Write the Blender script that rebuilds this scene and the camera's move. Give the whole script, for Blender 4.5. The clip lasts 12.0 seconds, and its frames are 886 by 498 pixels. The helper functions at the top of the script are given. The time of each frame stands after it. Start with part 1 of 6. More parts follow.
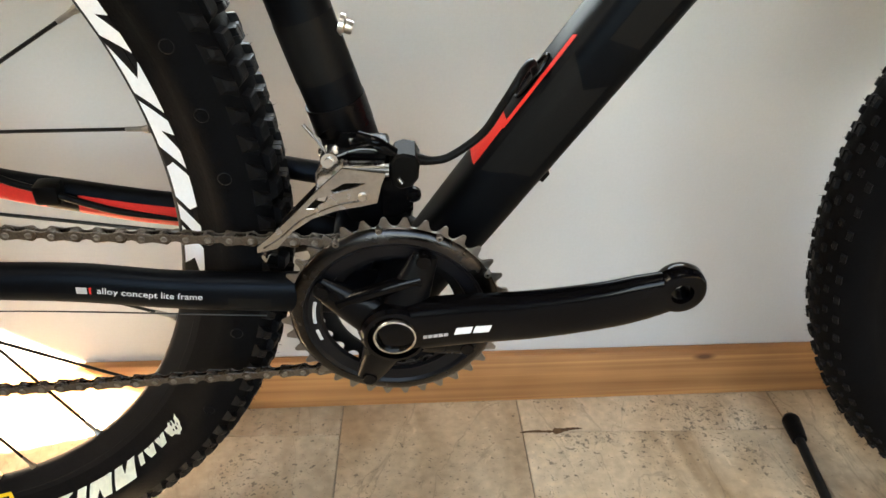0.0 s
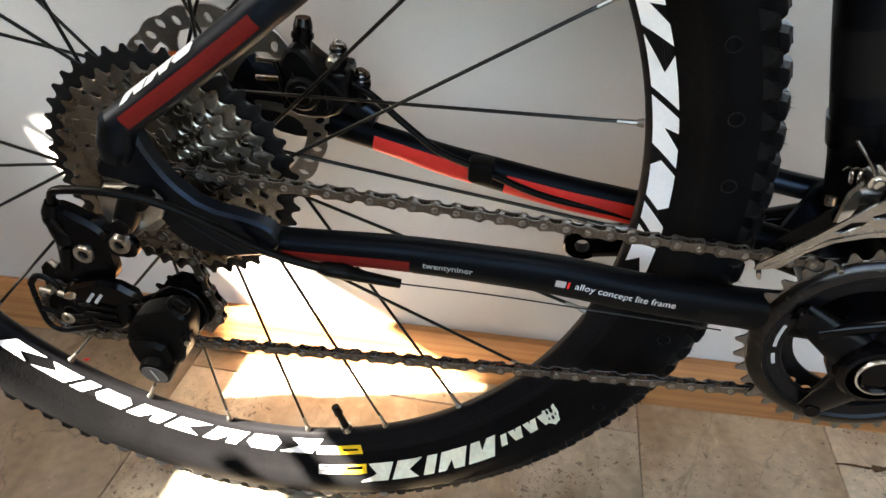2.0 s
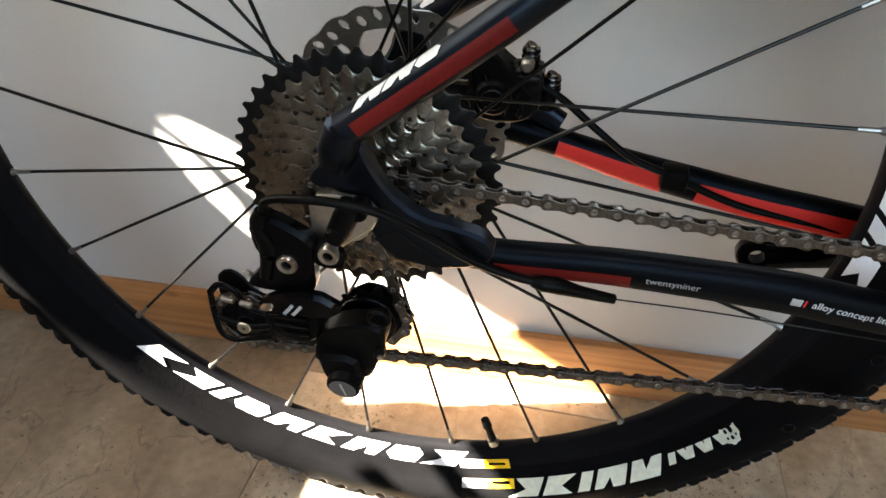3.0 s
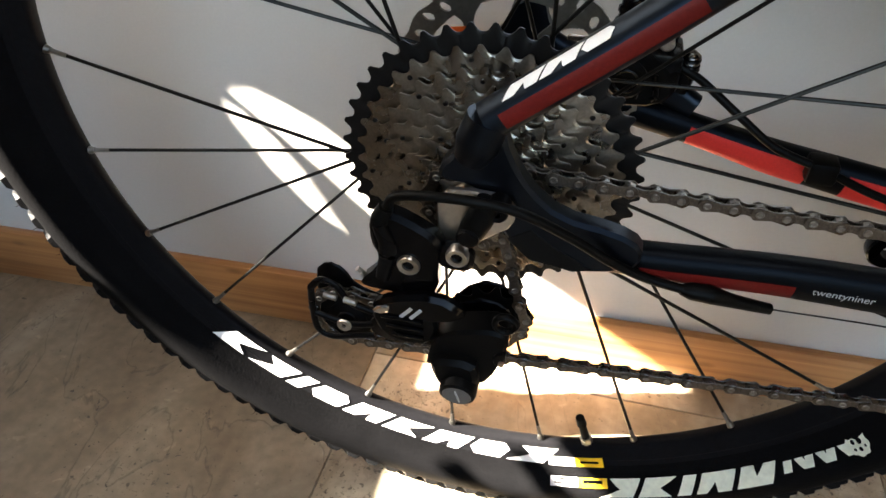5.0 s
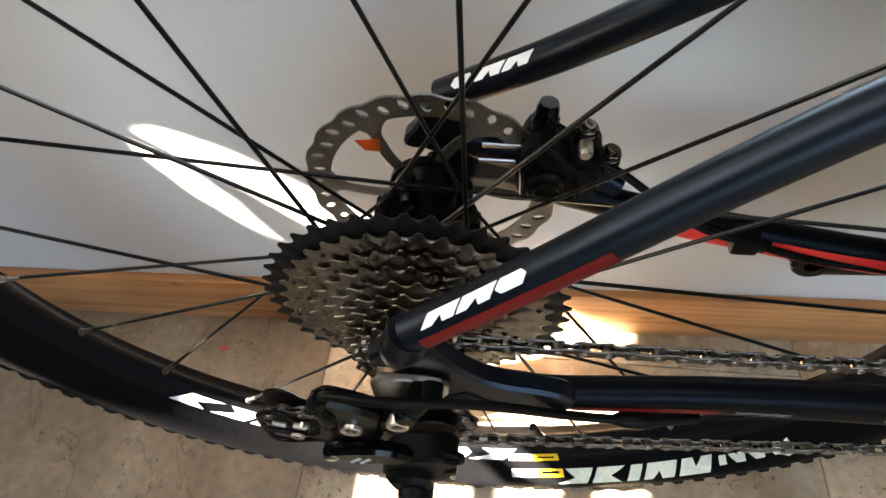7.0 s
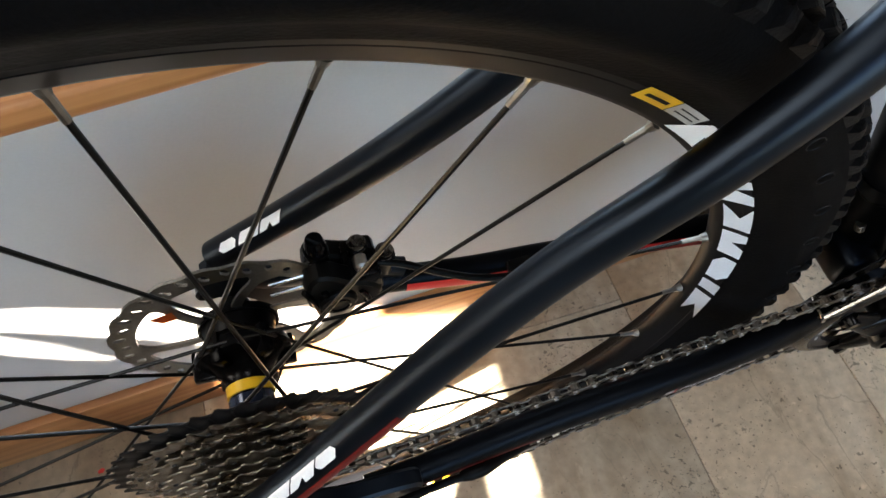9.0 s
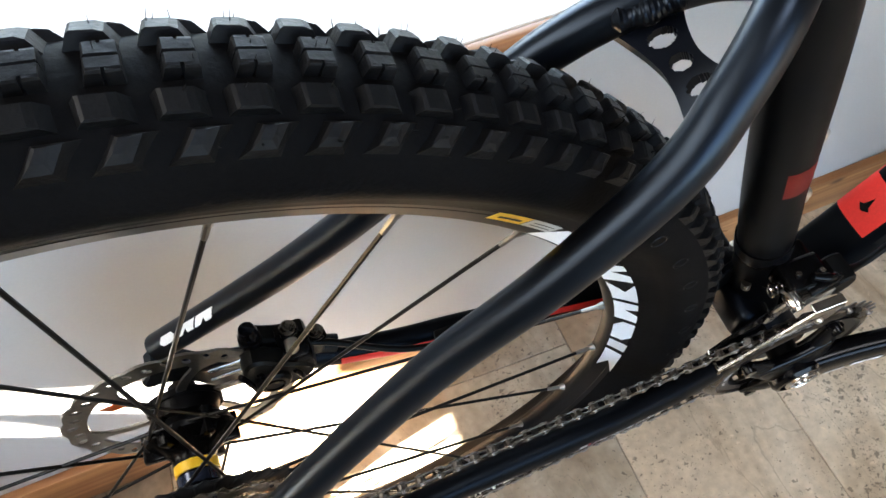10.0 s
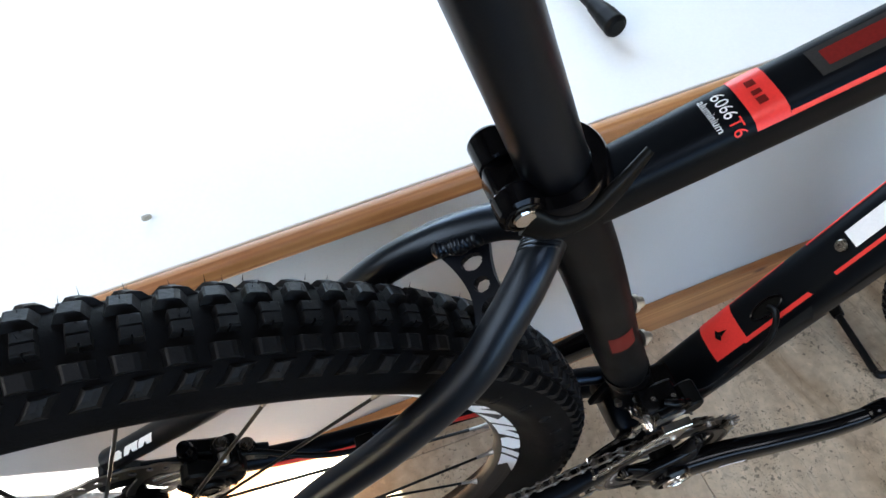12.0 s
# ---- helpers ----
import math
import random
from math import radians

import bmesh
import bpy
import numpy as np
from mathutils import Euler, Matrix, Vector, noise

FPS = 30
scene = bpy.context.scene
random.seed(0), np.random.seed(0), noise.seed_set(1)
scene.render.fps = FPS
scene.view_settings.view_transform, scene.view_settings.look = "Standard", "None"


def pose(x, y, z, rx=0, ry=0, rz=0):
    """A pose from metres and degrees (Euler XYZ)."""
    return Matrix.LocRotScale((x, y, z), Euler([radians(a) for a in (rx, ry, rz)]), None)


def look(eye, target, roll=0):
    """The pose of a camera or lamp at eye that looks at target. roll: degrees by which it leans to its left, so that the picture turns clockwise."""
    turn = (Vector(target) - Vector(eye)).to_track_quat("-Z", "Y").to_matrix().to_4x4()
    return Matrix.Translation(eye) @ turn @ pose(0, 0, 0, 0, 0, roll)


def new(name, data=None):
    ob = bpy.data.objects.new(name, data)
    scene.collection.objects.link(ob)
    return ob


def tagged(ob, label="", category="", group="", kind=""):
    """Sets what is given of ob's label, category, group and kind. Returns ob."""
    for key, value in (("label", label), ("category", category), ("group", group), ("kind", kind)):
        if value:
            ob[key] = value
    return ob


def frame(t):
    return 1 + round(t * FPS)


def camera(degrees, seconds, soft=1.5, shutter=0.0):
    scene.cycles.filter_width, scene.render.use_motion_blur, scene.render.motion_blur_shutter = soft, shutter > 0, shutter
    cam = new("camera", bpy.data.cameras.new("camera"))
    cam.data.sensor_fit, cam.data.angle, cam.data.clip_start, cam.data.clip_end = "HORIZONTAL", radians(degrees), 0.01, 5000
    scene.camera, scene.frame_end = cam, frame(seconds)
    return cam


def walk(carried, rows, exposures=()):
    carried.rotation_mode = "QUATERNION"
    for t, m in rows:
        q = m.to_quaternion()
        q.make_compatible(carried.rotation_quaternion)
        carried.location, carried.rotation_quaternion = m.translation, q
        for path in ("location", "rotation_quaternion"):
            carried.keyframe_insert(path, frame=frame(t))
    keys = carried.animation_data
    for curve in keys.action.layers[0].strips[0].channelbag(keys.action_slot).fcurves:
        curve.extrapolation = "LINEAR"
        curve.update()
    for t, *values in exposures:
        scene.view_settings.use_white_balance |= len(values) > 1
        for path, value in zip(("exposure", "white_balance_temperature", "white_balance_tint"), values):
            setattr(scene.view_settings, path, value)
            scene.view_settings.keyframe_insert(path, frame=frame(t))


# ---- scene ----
cam = camera(62.9, 12.0)
PATH = [
    (0, (0.453, -0.44, 0.585), (0.55, 1.296, -0.402), 1.5),
    (0.5, (0.439, -0.437, 0.582), (0.528, 1.296, -0.411), 1.9),
    (1, (0.38, -0.432, 0.586), (0.371, 1.283, -0.444), 2.8),
    (1.5, (0.308, -0.426, 0.587), (0.168, 1.268, -0.467), 2.8),
    (2, (0.238, -0.419, 0.588), (-0.005, 1.245, -0.496), 2.7),
    (2.5, (0.179, -0.416, 0.586), (-0.1, 1.235, -0.508), 2.3),
    (3, (0.124, -0.417, 0.58), (-0.185, 1.23, -0.512), 2.0),
    (3.5, (0.086, -0.414, 0.573), (-0.247, 1.209, -0.547), 1.4),
    (3.7, (0.075, -0.415, 0.571), (-0.257, 1.204, -0.556), 1.7),
    (5.3, (0.047, -0.366, 0.574), (-0.292, 1.201, -0.622), 2.0),
    (5.5, (0.041, -0.349, 0.573), (-0.261, 1.215, -0.637), 2.0),
    (6, (0.035, -0.309, 0.591), (-0.216, 1.157, -0.746), 0.5),
    (6.5, (0.04, -0.284, 0.644), (-0.157, 1.102, -0.786), 0.2),
    (6.7, (0.042, -0.276, 0.67), (-0.147, 1.066, -0.801), -0.7),
    (8.3, (0.063, -0.206, 0.757), (0.134, 0.795, -0.969), -7.1),
    (8.5, (0.058, -0.207, 0.761), (0.257, 0.836, -0.934), -3.3),
    (9, (0.096, -0.202, 0.797), (0.294, 0.875, -0.877), -7.3),
    (9.5, (0.119, -0.206, 0.826), (0.361, 0.895, -0.826), -7.0),
    (10, (0.14, -0.214, 0.85), (0.407, 0.911, -0.781), -7.9),
    (10.5, (0.16, -0.22, 0.881), (0.437, 0.939, -0.724), -8.1),
    (11, (0.177, -0.222, 0.906), (0.488, 0.957, -0.679), -7.0),
    (11.5, (0.192, -0.229, 0.925), (0.488, 0.97, -0.648), -7.6),
    (12, (0.224, -0.235, 0.962), (0.502, 0.963, -0.616), -8.1),
]
walk(cam, [(t, look(eye, target, roll)) for t, eye, target, roll in PATH],
     exposures=[(0, 5.62, 8600, 10), (0.5, 5.64, 8600, 10), (1, 5.68, 8100, 10), (1.5, 5.42, 7800, 10), (2.0, 5.22, 7600, 10), (2.5, 5.08, 7500, 10), (3.5, 4.82, 7450, 10), (5.5, 4.78, 7400, 10), (6.5, 5.22, 7400, 10),
                (8.5, 4.90, 6950, 10), (9.0, 4.88, 7000, 10), (9.5, 5.20, 6900, 10), (10.0, 5.48, 6850, 10), (10.5, 5.59, 6950, 10), (11.0, 5.20, 6650, 10), (12, 5.02, 6500, 10)])

# ---- daylight ----
world = bpy.data.worlds.new("World")
scene.world = world
world.use_nodes = True
wn = world.node_tree.nodes
sky = wn.new("ShaderNodeTexSky")
sky.sky_type = "NISHITA"
sky.sun_disc = False
SUN_WAY = Vector((1.0, 0.30, -0.62)).normalized()
sky.sun_elevation = math.asin(-SUN_WAY.z)
sky.sun_rotation = math.atan2(-SUN_WAY.x, -SUN_WAY.y)
world.node_tree.links.new(sky.outputs[0], wn["Background"].inputs[0])
wn["Background"].inputs[1].default_value = 0.05

sun = new("sun", bpy.data.lights.new("sun", "SUN"))
sun.data.energy, sun.data.angle, sun.data.color = 5.0, radians(0.55), (1.0, 0.965, 0.91)
sun.matrix_world = look((0, 0, 0), SUN_WAY)

def window_lamp(name, eye, target, wide, high, energy, color):
    lamp = new(name, bpy.data.lights.new(name, "AREA"))
    lamp.data.shape, lamp.data.size, lamp.data.size_y = "RECTANGLE", wide, high
    lamp.data.energy, lamp.data.color = energy, color
    lamp.matrix_world = look(eye, target)


# unseen sky light: roof light, an added front fill, a lamp before the blind over the sun mask, and the window behind
# the ledge
window_lamp("skylight_lamp", (0.45, -0.85, 2.52), (0.45, -0.85, 0.0), 0.66, 0.66, 0.32, (1.0, 0.96, 0.90))
window_lamp("front_window_lamp", (0.85, -2.49, 1.35), (0.85, 0.0, 1.35), 2.4, 1.5, 0.03, (1.0, 0.97, 0.92))
window_lamp("west_window_lamp", (-0.83, -0.15, 1.40), (0.45, -0.15, 1.40), 1.16, 0.66, 0.50, (1.0, 0.965, 0.92))
window_lamp("ledge_window_lamp", (0.45, 1.52, 1.20), (0.45, 0.0, 1.20), 1.7, 1.0, 0.8, (0.72, 0.86, 1.0))


# ---- materials ----
def mat(name, color, rough=0.5, metal=0.0, grain=0.0, grain_scale=200.0, bump=0.0, rough_var=0.0, color2=None, blotch=0.0,
        blotch_scale=12.0, coat=0.0, spec=0.5, tint=None):
    m = bpy.data.materials.new(name)
    m.use_nodes = True
    t = m.node_tree
    b = t.nodes["Principled BSDF"]
    b.inputs["Roughness"].default_value, b.inputs["Metallic"].default_value = rough, metal
    b.inputs["Coat Weight"].default_value = coat
    b.inputs["Specular IOR Level"].default_value = spec
    if tint:
        b.inputs["Specular Tint"].default_value = (*tint, 1)
    b.inputs["Base Color"].default_value = (*color, 1)
    geo = t.nodes.new("ShaderNodeTexCoord")
    if grain or blotch:
        n1, n2 = t.nodes.new("ShaderNodeTexNoise"), t.nodes.new("ShaderNodeTexNoise")
        n1.inputs["Scale"].default_value, n2.inputs["Scale"].default_value = grain_scale, blotch_scale
        n1.inputs["Detail"].default_value = n2.inputs["Detail"].default_value = 5
        for n in (n1, n2):
            t.links.new(geo.outputs["Object"], n.inputs["Vector"])
        mixes = []
        for n, amount in ((n1, grain), (n2, blotch)):
            r = t.nodes.new("ShaderNodeMapRange")
            r.inputs["From Min"].default_value, r.inputs["From Max"].default_value = 0.3, 0.7
            r.inputs["To Min"].default_value, r.inputs["To Max"].default_value = 1 - amount, 1 + amount
            t.links.new(n.outputs[0], r.inputs[0])
            mixes.append(r)
        mul = t.nodes.new("ShaderNodeMath")
        mul.operation = "MULTIPLY"
        t.links.new(mixes[0].outputs[0], mul.inputs[0])
        t.links.new(mixes[1].outputs[0], mul.inputs[1])
        v = t.nodes.new("ShaderNodeVectorMath")
        v.operation = "SCALE"
        if color2:
            mx = t.nodes.new("ShaderNodeMix")
            mx.data_type = "RGBA"
            mx.inputs[6].default_value, mx.inputs[7].default_value = (*color, 1), (*color2, 1)
            t.links.new(n2.outputs[0], mx.inputs[0])
            t.links.new(mx.outputs[2], v.inputs[0])
        else:
            v.inputs[0].default_value = color
        t.links.new(mul.outputs[0], v.inputs["Scale"])
        t.links.new(v.outputs[0], b.inputs["Base Color"])
        if rough_var:
            rr = t.nodes.new("ShaderNodeMapRange")
            rr.inputs["From Min"].default_value, rr.inputs["From Max"].default_value = 0.3, 0.7
            rr.inputs["To Min"].default_value, rr.inputs["To Max"].default_value = max(0.02, rough - rough_var), rough + rough_var
            t.links.new(n2.outputs[0], rr.inputs[0])
            t.links.new(rr.outputs[0], b.inputs["Roughness"])
        if bump:
            bp = t.nodes.new("ShaderNodeBump")
            bp.inputs["Strength"].default_value, bp.inputs["Distance"].default_value = bump, 0.001
            t.links.new(n1.outputs[0], bp.inputs["Height"])
            t.links.new(bp.outputs[0], b.inputs["Normal"])
    return m


# blue specular tint puts the sky's colour into both paints' sheen
FRAME = mat("frame_paint_matte_black", (0.0015, 0.0017, 0.0024), 0.34, spec=0.34, tint=(0.54, 0.72, 1.0), grain=0.1, grain_scale=900, bump=0.04, rough_var=0.05, blotch=0.1, blotch_scale=20)
TUBE = mat("tube_paint_dull_black", (0.0013, 0.0014, 0.0018), 0.42, spec=0.10, tint=(0.66, 0.80, 1.0), grain=0.1, grain_scale=900, bump=0.04, rough_var=0.05, blotch=0.1, blotch_scale=20)
FRAME_GREY = mat("frame_paint_dark_grey", (0.0062, 0.0060, 0.0060), 0.42, spec=0.08, grain=0.1, grain_scale=900, blotch=0.1)
FRAME_GREY2 = mat("decal_mid_grey", (0.024, 0.023, 0.022), 0.5, spec=0.1, grain=0.1, grain_scale=900, blotch=0.1)
FRAME_BLUE = mat("frame_paint_blue_black", (0.005, 0.0065, 0.0105), 0.38, spec=0.12, grain=0.1, grain_scale=900, blotch=0.1)
RED = mat("decal_red", (0.72, 0.035, 0.028), 0.38, spec=0.25, grain=0.06, grain_scale=600, blotch=0.06)
RED_DARK = mat("decal_dark_red", (0.13, 0.010, 0.008), 0.4, spec=0.12, grain=0.1, grain_scale=600, blotch=0.15)
WHITE = mat("decal_white", (0.82, 0.83, 0.84), 0.35, grain=0.03, grain_scale=500, blotch=0.04)
GREYTXT = mat("decal_pale_grey", (0.45, 0.45, 0.44), 0.4)
YELLOW = mat("decal_yellow", (0.85, 0.52, 0.02), 0.4)
CREAM = mat("tyre_print_cream", (0.72, 0.74, 0.60), 0.5, grain=0.1, blotch=0.1)
BLACK = mat("black_anodised", (0.0022, 0.0022, 0.0026), 0.28, metal=0.0, spec=0.10, grain=0.15, grain_scale=500, rough_var=0.08, blotch=0.1)
GLOSS = mat("gloss_black_crank", (0.0014, 0.0014, 0.0019), 0.16, metal=0.0, spec=0.14, grain=0.1, grain_scale=400, rough_var=0.05, blotch=0.1, coat=0.02)
PLASTIC = mat("black_plastic", (0.0026, 0.0026, 0.0026), 0.40, spec=0.08, grain=0.15, grain_scale=700, bump=0.1, blotch=0.1)
RUBBER = mat("tyre_rubber", (0.0037, 0.0037, 0.0041), 0.62, spec=0.045, tint=(0.35, 0.35, 0.36), grain=0.2, grain_scale=500, bump=0.25, blotch=0.25, blotch_scale=18, rough_var=0.08)
KNOB = mat("tyre_tread_rubber", (0.0048, 0.0049, 0.0054), 0.50, spec=0.18, tint=(0.5, 0.52, 0.57), grain=0.25, grain_scale=400, bump=0.3, blotch=0.25, blotch_scale=30)
RIM = mat("rim_black_anodised", (0.0060, 0.0060, 0.0068), 0.42, metal=0.0, spec=0.10, tint=(0.22, 0.22, 0.25), grain=0.15, grain_scale=300, rough_var=0.06, blotch=0.15)
STEEL = mat("chain_steel", (0.135, 0.120, 0.106), 0.30, metal=1.0, grain=0.25, grain_scale=700, rough_var=0.1, blotch=0.3, blotch_scale=60)
COG = mat("cassette_nickel", (0.30, 0.270, 0.232), 0.29, metal=1.0, grain=0.15, grain_scale=500, rough_var=0.08, blotch=0.2, blotch_scale=40)
COG_BLACK = mat("cassette_black_cog", (0.004, 0.004, 0.0045), 0.4, spec=0.2, grain=0.15, blotch=0.15)
ALU = mat("polished_aluminium", (0.70, 0.69, 0.67), 0.20, metal=1.0, grain=0.06, grain_scale=400, rough_var=0.07, blotch=0.1)
ALU_SATIN = mat("satin_aluminium", (0.58, 0.55, 0.50), 0.33, metal=1.0, grain=0.08, grain_scale=400, rough_var=0.08, blotch=0.12)
RINGGREY = mat("chainring_dark_silver", (0.20, 0.19, 0.18), 0.30, metal=1.0, grain=0.12, grain_scale=300, rough_var=0.06, blotch=0.2)
RING_BLACK = mat("chainring_gloss_black", (0.005, 0.005, 0.006), 0.32, metal=0.0, spec=0.16, grain=0.12, grain_scale=300, rough_var=0.06, blotch=0.2)
ROTOR = mat("rotor_steel", (0.26, 0.25, 0.235), 0.36, metal=1.0, grain=0.1, grain_scale=400, rough_var=0.06, blotch=0.1)
SPOKE = mat("spoke_black", (0.0025, 0.0025, 0.0025), 0.30, spec=0.20, grain=0.1, blotch=0.1)
ORANGE = mat("orange_tag", (0.75, 0.16, 0.02), 0.5)
BLUEHUB = mat("hub_blue_black", (0.02, 0.03, 0.06), 0.15, metal=0.5, coat=0.3)
RODM = mat("black_powder_coat", (0.004, 0.004, 0.0045), 0.5, spec=0.2, grain=0.2, grain_scale=500, bump=0.15, blotch=0.2)
WALLM = mat("wall_paint_warm_grey", (0.506, 0.490, 0.463), 0.75, grain=0.02, grain_scale=350, bump=0.06, blotch=0.05, blotch_scale=3)
LEDGEM = mat("ledge_white_plaster", (0.84, 0.84, 0.82), 0.55, grain=0.015, grain_scale=300, bump=0.04, blotch=0.03, blotch_scale=5)
REDSPECK = mat("red_speck", (0.6, 0.02, 0.015), 0.5)
# dim colour for unseen walls and ceiling, chosen to keep reflected light low
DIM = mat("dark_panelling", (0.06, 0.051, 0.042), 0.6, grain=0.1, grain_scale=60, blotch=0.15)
RING_BAND = mat("chainring_dark_chrome", (0.040, 0.038, 0.038), 0.24, metal=1.0, grain=0.2, grain_scale=300, rough_var=0.08, blotch=0.3, blotch_scale=40)
CAGE_STEEL = mat("derailleur_cage_steel", (0.43, 0.41, 0.385), 0.24, metal=1.0, grain=0.08, grain_scale=400, rough_var=0.08, blotch=0.15, blotch_scale=50)
# the floor's reflection on the black cap, put in as grey colour
CAP_REFLECT = mat("cap_dark_grey", (0.13, 0.125, 0.12), 0.42, metal=0.3, grain=0.1, grain_scale=600, blotch=0.1)
CHIP = mat("plaster_chip", (0.30, 0.29, 0.25), 0.8)


def wood_material(name, axis, dark, light, coarse):
    """Pine with long grain along one object axis and a few knots."""
    m = bpy.data.materials.new(name)
    m.use_nodes = True
    t, b = m.node_tree, m.node_tree.nodes["Principled BSDF"]
    co = t.nodes.new("ShaderNodeTexCoord")
    mp = t.nodes.new("ShaderNodeMapping")
    s = [coarse, coarse, coarse]
    s[axis] = coarse * 0.016
    mp.inputs["Scale"].default_value = s
    t.links.new(co.outputs["Object"], mp.inputs[0])
    n = t.nodes.new("ShaderNodeTexNoise")
    n.inputs["Scale"].default_value, n.inputs["Detail"].default_value, n.inputs["Distortion"].default_value = 1.0, 6, 1.2
    t.links.new(mp.outputs[0], n.inputs["Vector"])
    big = t.nodes.new("ShaderNodeTexNoise")
    big.inputs["Scale"].default_value = 9
    t.links.new(co.outputs["Object"], big.inputs["Vector"])
    add = t.nodes.new("ShaderNodeMath")
    add.operation = "MULTIPLY_ADD"
    add.inputs[1].default_value = 0.35
    t.links.new(big.outputs[0], add.inputs[0])
    t.links.new(n.outputs[0], add.inputs[2])
    ramp = t.nodes.new("ShaderNodeValToRGB")
    ramp.color_ramp.elements[0].position, ramp.color_ramp.elements[0].color = 0.50, (*dark, 1)
    ramp.color_ramp.elements[1].position, ramp.color_ramp.elements[1].color = 0.84, (*light, 1)
    t.links.new(add.outputs[0], ramp.inputs[0])
    vor = t.nodes.new("ShaderNodeTexVoronoi")
    vor.inputs["Scale"].default_value = 1.0
    mp2 = t.nodes.new("ShaderNodeMapping")
    s2 = [14.0, 14.0, 14.0]
    s2[axis] = 5.0
    mp2.inputs["Scale"].default_value = s2
    t.links.new(co.outputs["Object"], mp2.inputs[0])
    t.links.new(mp2.outputs[0], vor.inputs["Vector"])
    kr = t.nodes.new("ShaderNodeMapRange")
    kr.inputs["From Min"].default_value, kr.inputs["From Max"].default_value = 0.03, 0.085
    t.links.new(vor.outputs["Distance"], kr.inputs[0])
    mx = t.nodes.new("ShaderNodeMix")
    mx.data_type = "RGBA"
    mx.inputs[6].default_value = (dark[0] * 0.45, dark[1] * 0.4, dark[2] * 0.4, 1)
    t.links.new(kr.outputs[0], mx.inputs[0])
    t.links.new(ramp.outputs[0], mx.inputs[7])
    t.links.new(mx.outputs[2], b.inputs["Base Color"])
    b.inputs["Roughness"].default_value = 0.42
    bp = t.nodes.new("ShaderNodeBump")
    bp.inputs["Strength"].default_value, bp.inputs["Distance"].default_value = 0.15, 0.001
    t.links.new(n.outputs[0], bp.inputs["Height"])
    t.links.new(bp.outputs[0], b.inputs["Normal"])
    return m


WOOD = wood_material("varnished_pine", 0, (0.25, 0.094, 0.031), (0.51, 0.248, 0.094), 62)


def travertine_material(name, tone, pitted, warm=1.0, veined=1.0):
    """Beige travertine with cloudy tone, darker veins, pale flecks and small pits; each tile varies."""
    m = bpy.data.materials.new(name)
    m.use_nodes = True
    t, b = m.node_tree, m.node_tree.nodes["Principled BSDF"]
    co, info = t.nodes.new("ShaderNodeTexCoord"), t.nodes.new("ShaderNodeObjectInfo")
    off = t.nodes.new("ShaderNodeVectorMath")
    off.operation = "SCALE"
    off.inputs[0].default_value = (7.3, 3.1, 5.7)
    t.links.new(info.outputs["Random"], off.inputs["Scale"])
    add = t.nodes.new("ShaderNodeVectorMath")
    t.links.new(co.outputs["Object"], add.inputs[0])
    t.links.new(off.outputs[0], add.inputs[1])
    # the stone's bedding runs along y, so its clouds and veins are drawn out that way
    bed = t.nodes.new("ShaderNodeMapping")
    bed.inputs["Scale"].default_value = (1.0, 0.38, 1.0)
    bed.inputs["Rotation"].default_value = (0, 0, 0.14)
    t.links.new(add.outputs[0], bed.inputs[0])

    def nz(scale, detail, dist=0.0, src=add):
        n = t.nodes.new("ShaderNodeTexNoise")
        n.inputs["Scale"].default_value, n.inputs["Detail"].default_value, n.inputs["Distortion"].default_value = scale, detail, dist
        t.links.new(src.outputs[0], n.inputs["Vector"])
        return n

    def ranged(src, a0, a1, b0, b1):
        r = t.nodes.new("ShaderNodeMapRange")
        r.inputs["From Min"].default_value, r.inputs["From Max"].default_value = a0, a1
        r.inputs["To Min"].default_value, r.inputs["To Max"].default_value = b0, b1
        t.links.new(src.outputs[0], r.inputs[0])
        return r

    def times(a, c):
        k = t.nodes.new("ShaderNodeMath")
        k.operation = "MULTIPLY"
        t.links.new(a.outputs[0], k.inputs[0])
        t.links.new(c.outputs[0], k.inputs[1])
        return k

    ramp = t.nodes.new("ShaderNodeValToRGB")
    e = ramp.color_ramp.elements
    e[0].position, e[0].color = 0.30, (0.225, 0.160 / warm, 0.098 / warm, 1)
    e[1].position, e[1].color = 0.72, (0.46, 0.385 / warm, 0.285 / warm ** 2, 1)
    mid = e.new(0.5)
    mid.color = (0.350, 0.275 / warm, 0.190 / warm ** 2, 1)
    t.links.new(nz(11, 8, 0.9, bed).outputs[0], ramp.inputs[0])
    fine = ranged(nz(90, 6), 0.3, 0.7, 0.84, 1.14)
    tile = t.nodes.new("ShaderNodeMapRange")
    tile.inputs["To Min"].default_value, tile.inputs["To Max"].default_value = 0.95 * tone, 1.03 * tone
    t.links.new(info.outputs["Random"], tile.inputs[0])
    # pits: fine ones and clusters of larger ones, denser where a broad noise is high
    dense = ranged(nz(9, 3), 0.40, 0.62, -0.05, 0.05 * pitted)
    holes = []
    for scale, edge, depth in ((150, 0.30, 0.45), (310, 0.31, 0.62)):
        n = nz(scale, 2, 0.3)
        sub = t.nodes.new("ShaderNodeMath")
        sub.operation = "SUBTRACT"
        t.links.new(n.outputs[0], sub.inputs[0])
        t.links.new(dense.outputs[0], sub.inputs[1])
        holes.append(ranged(sub, edge, edge + 0.035, depth, 1.0))
    pits = times(*holes)
    vein = nz(7, 7, 2.0, bed)
    off2 = t.nodes.new("ShaderNodeMath")
    off2.operation = "SUBTRACT"
    off2.inputs[1].default_value = 0.5
    t.links.new(vein.outputs[0], off2.inputs[0])
    dist = t.nodes.new("ShaderNodeMath")
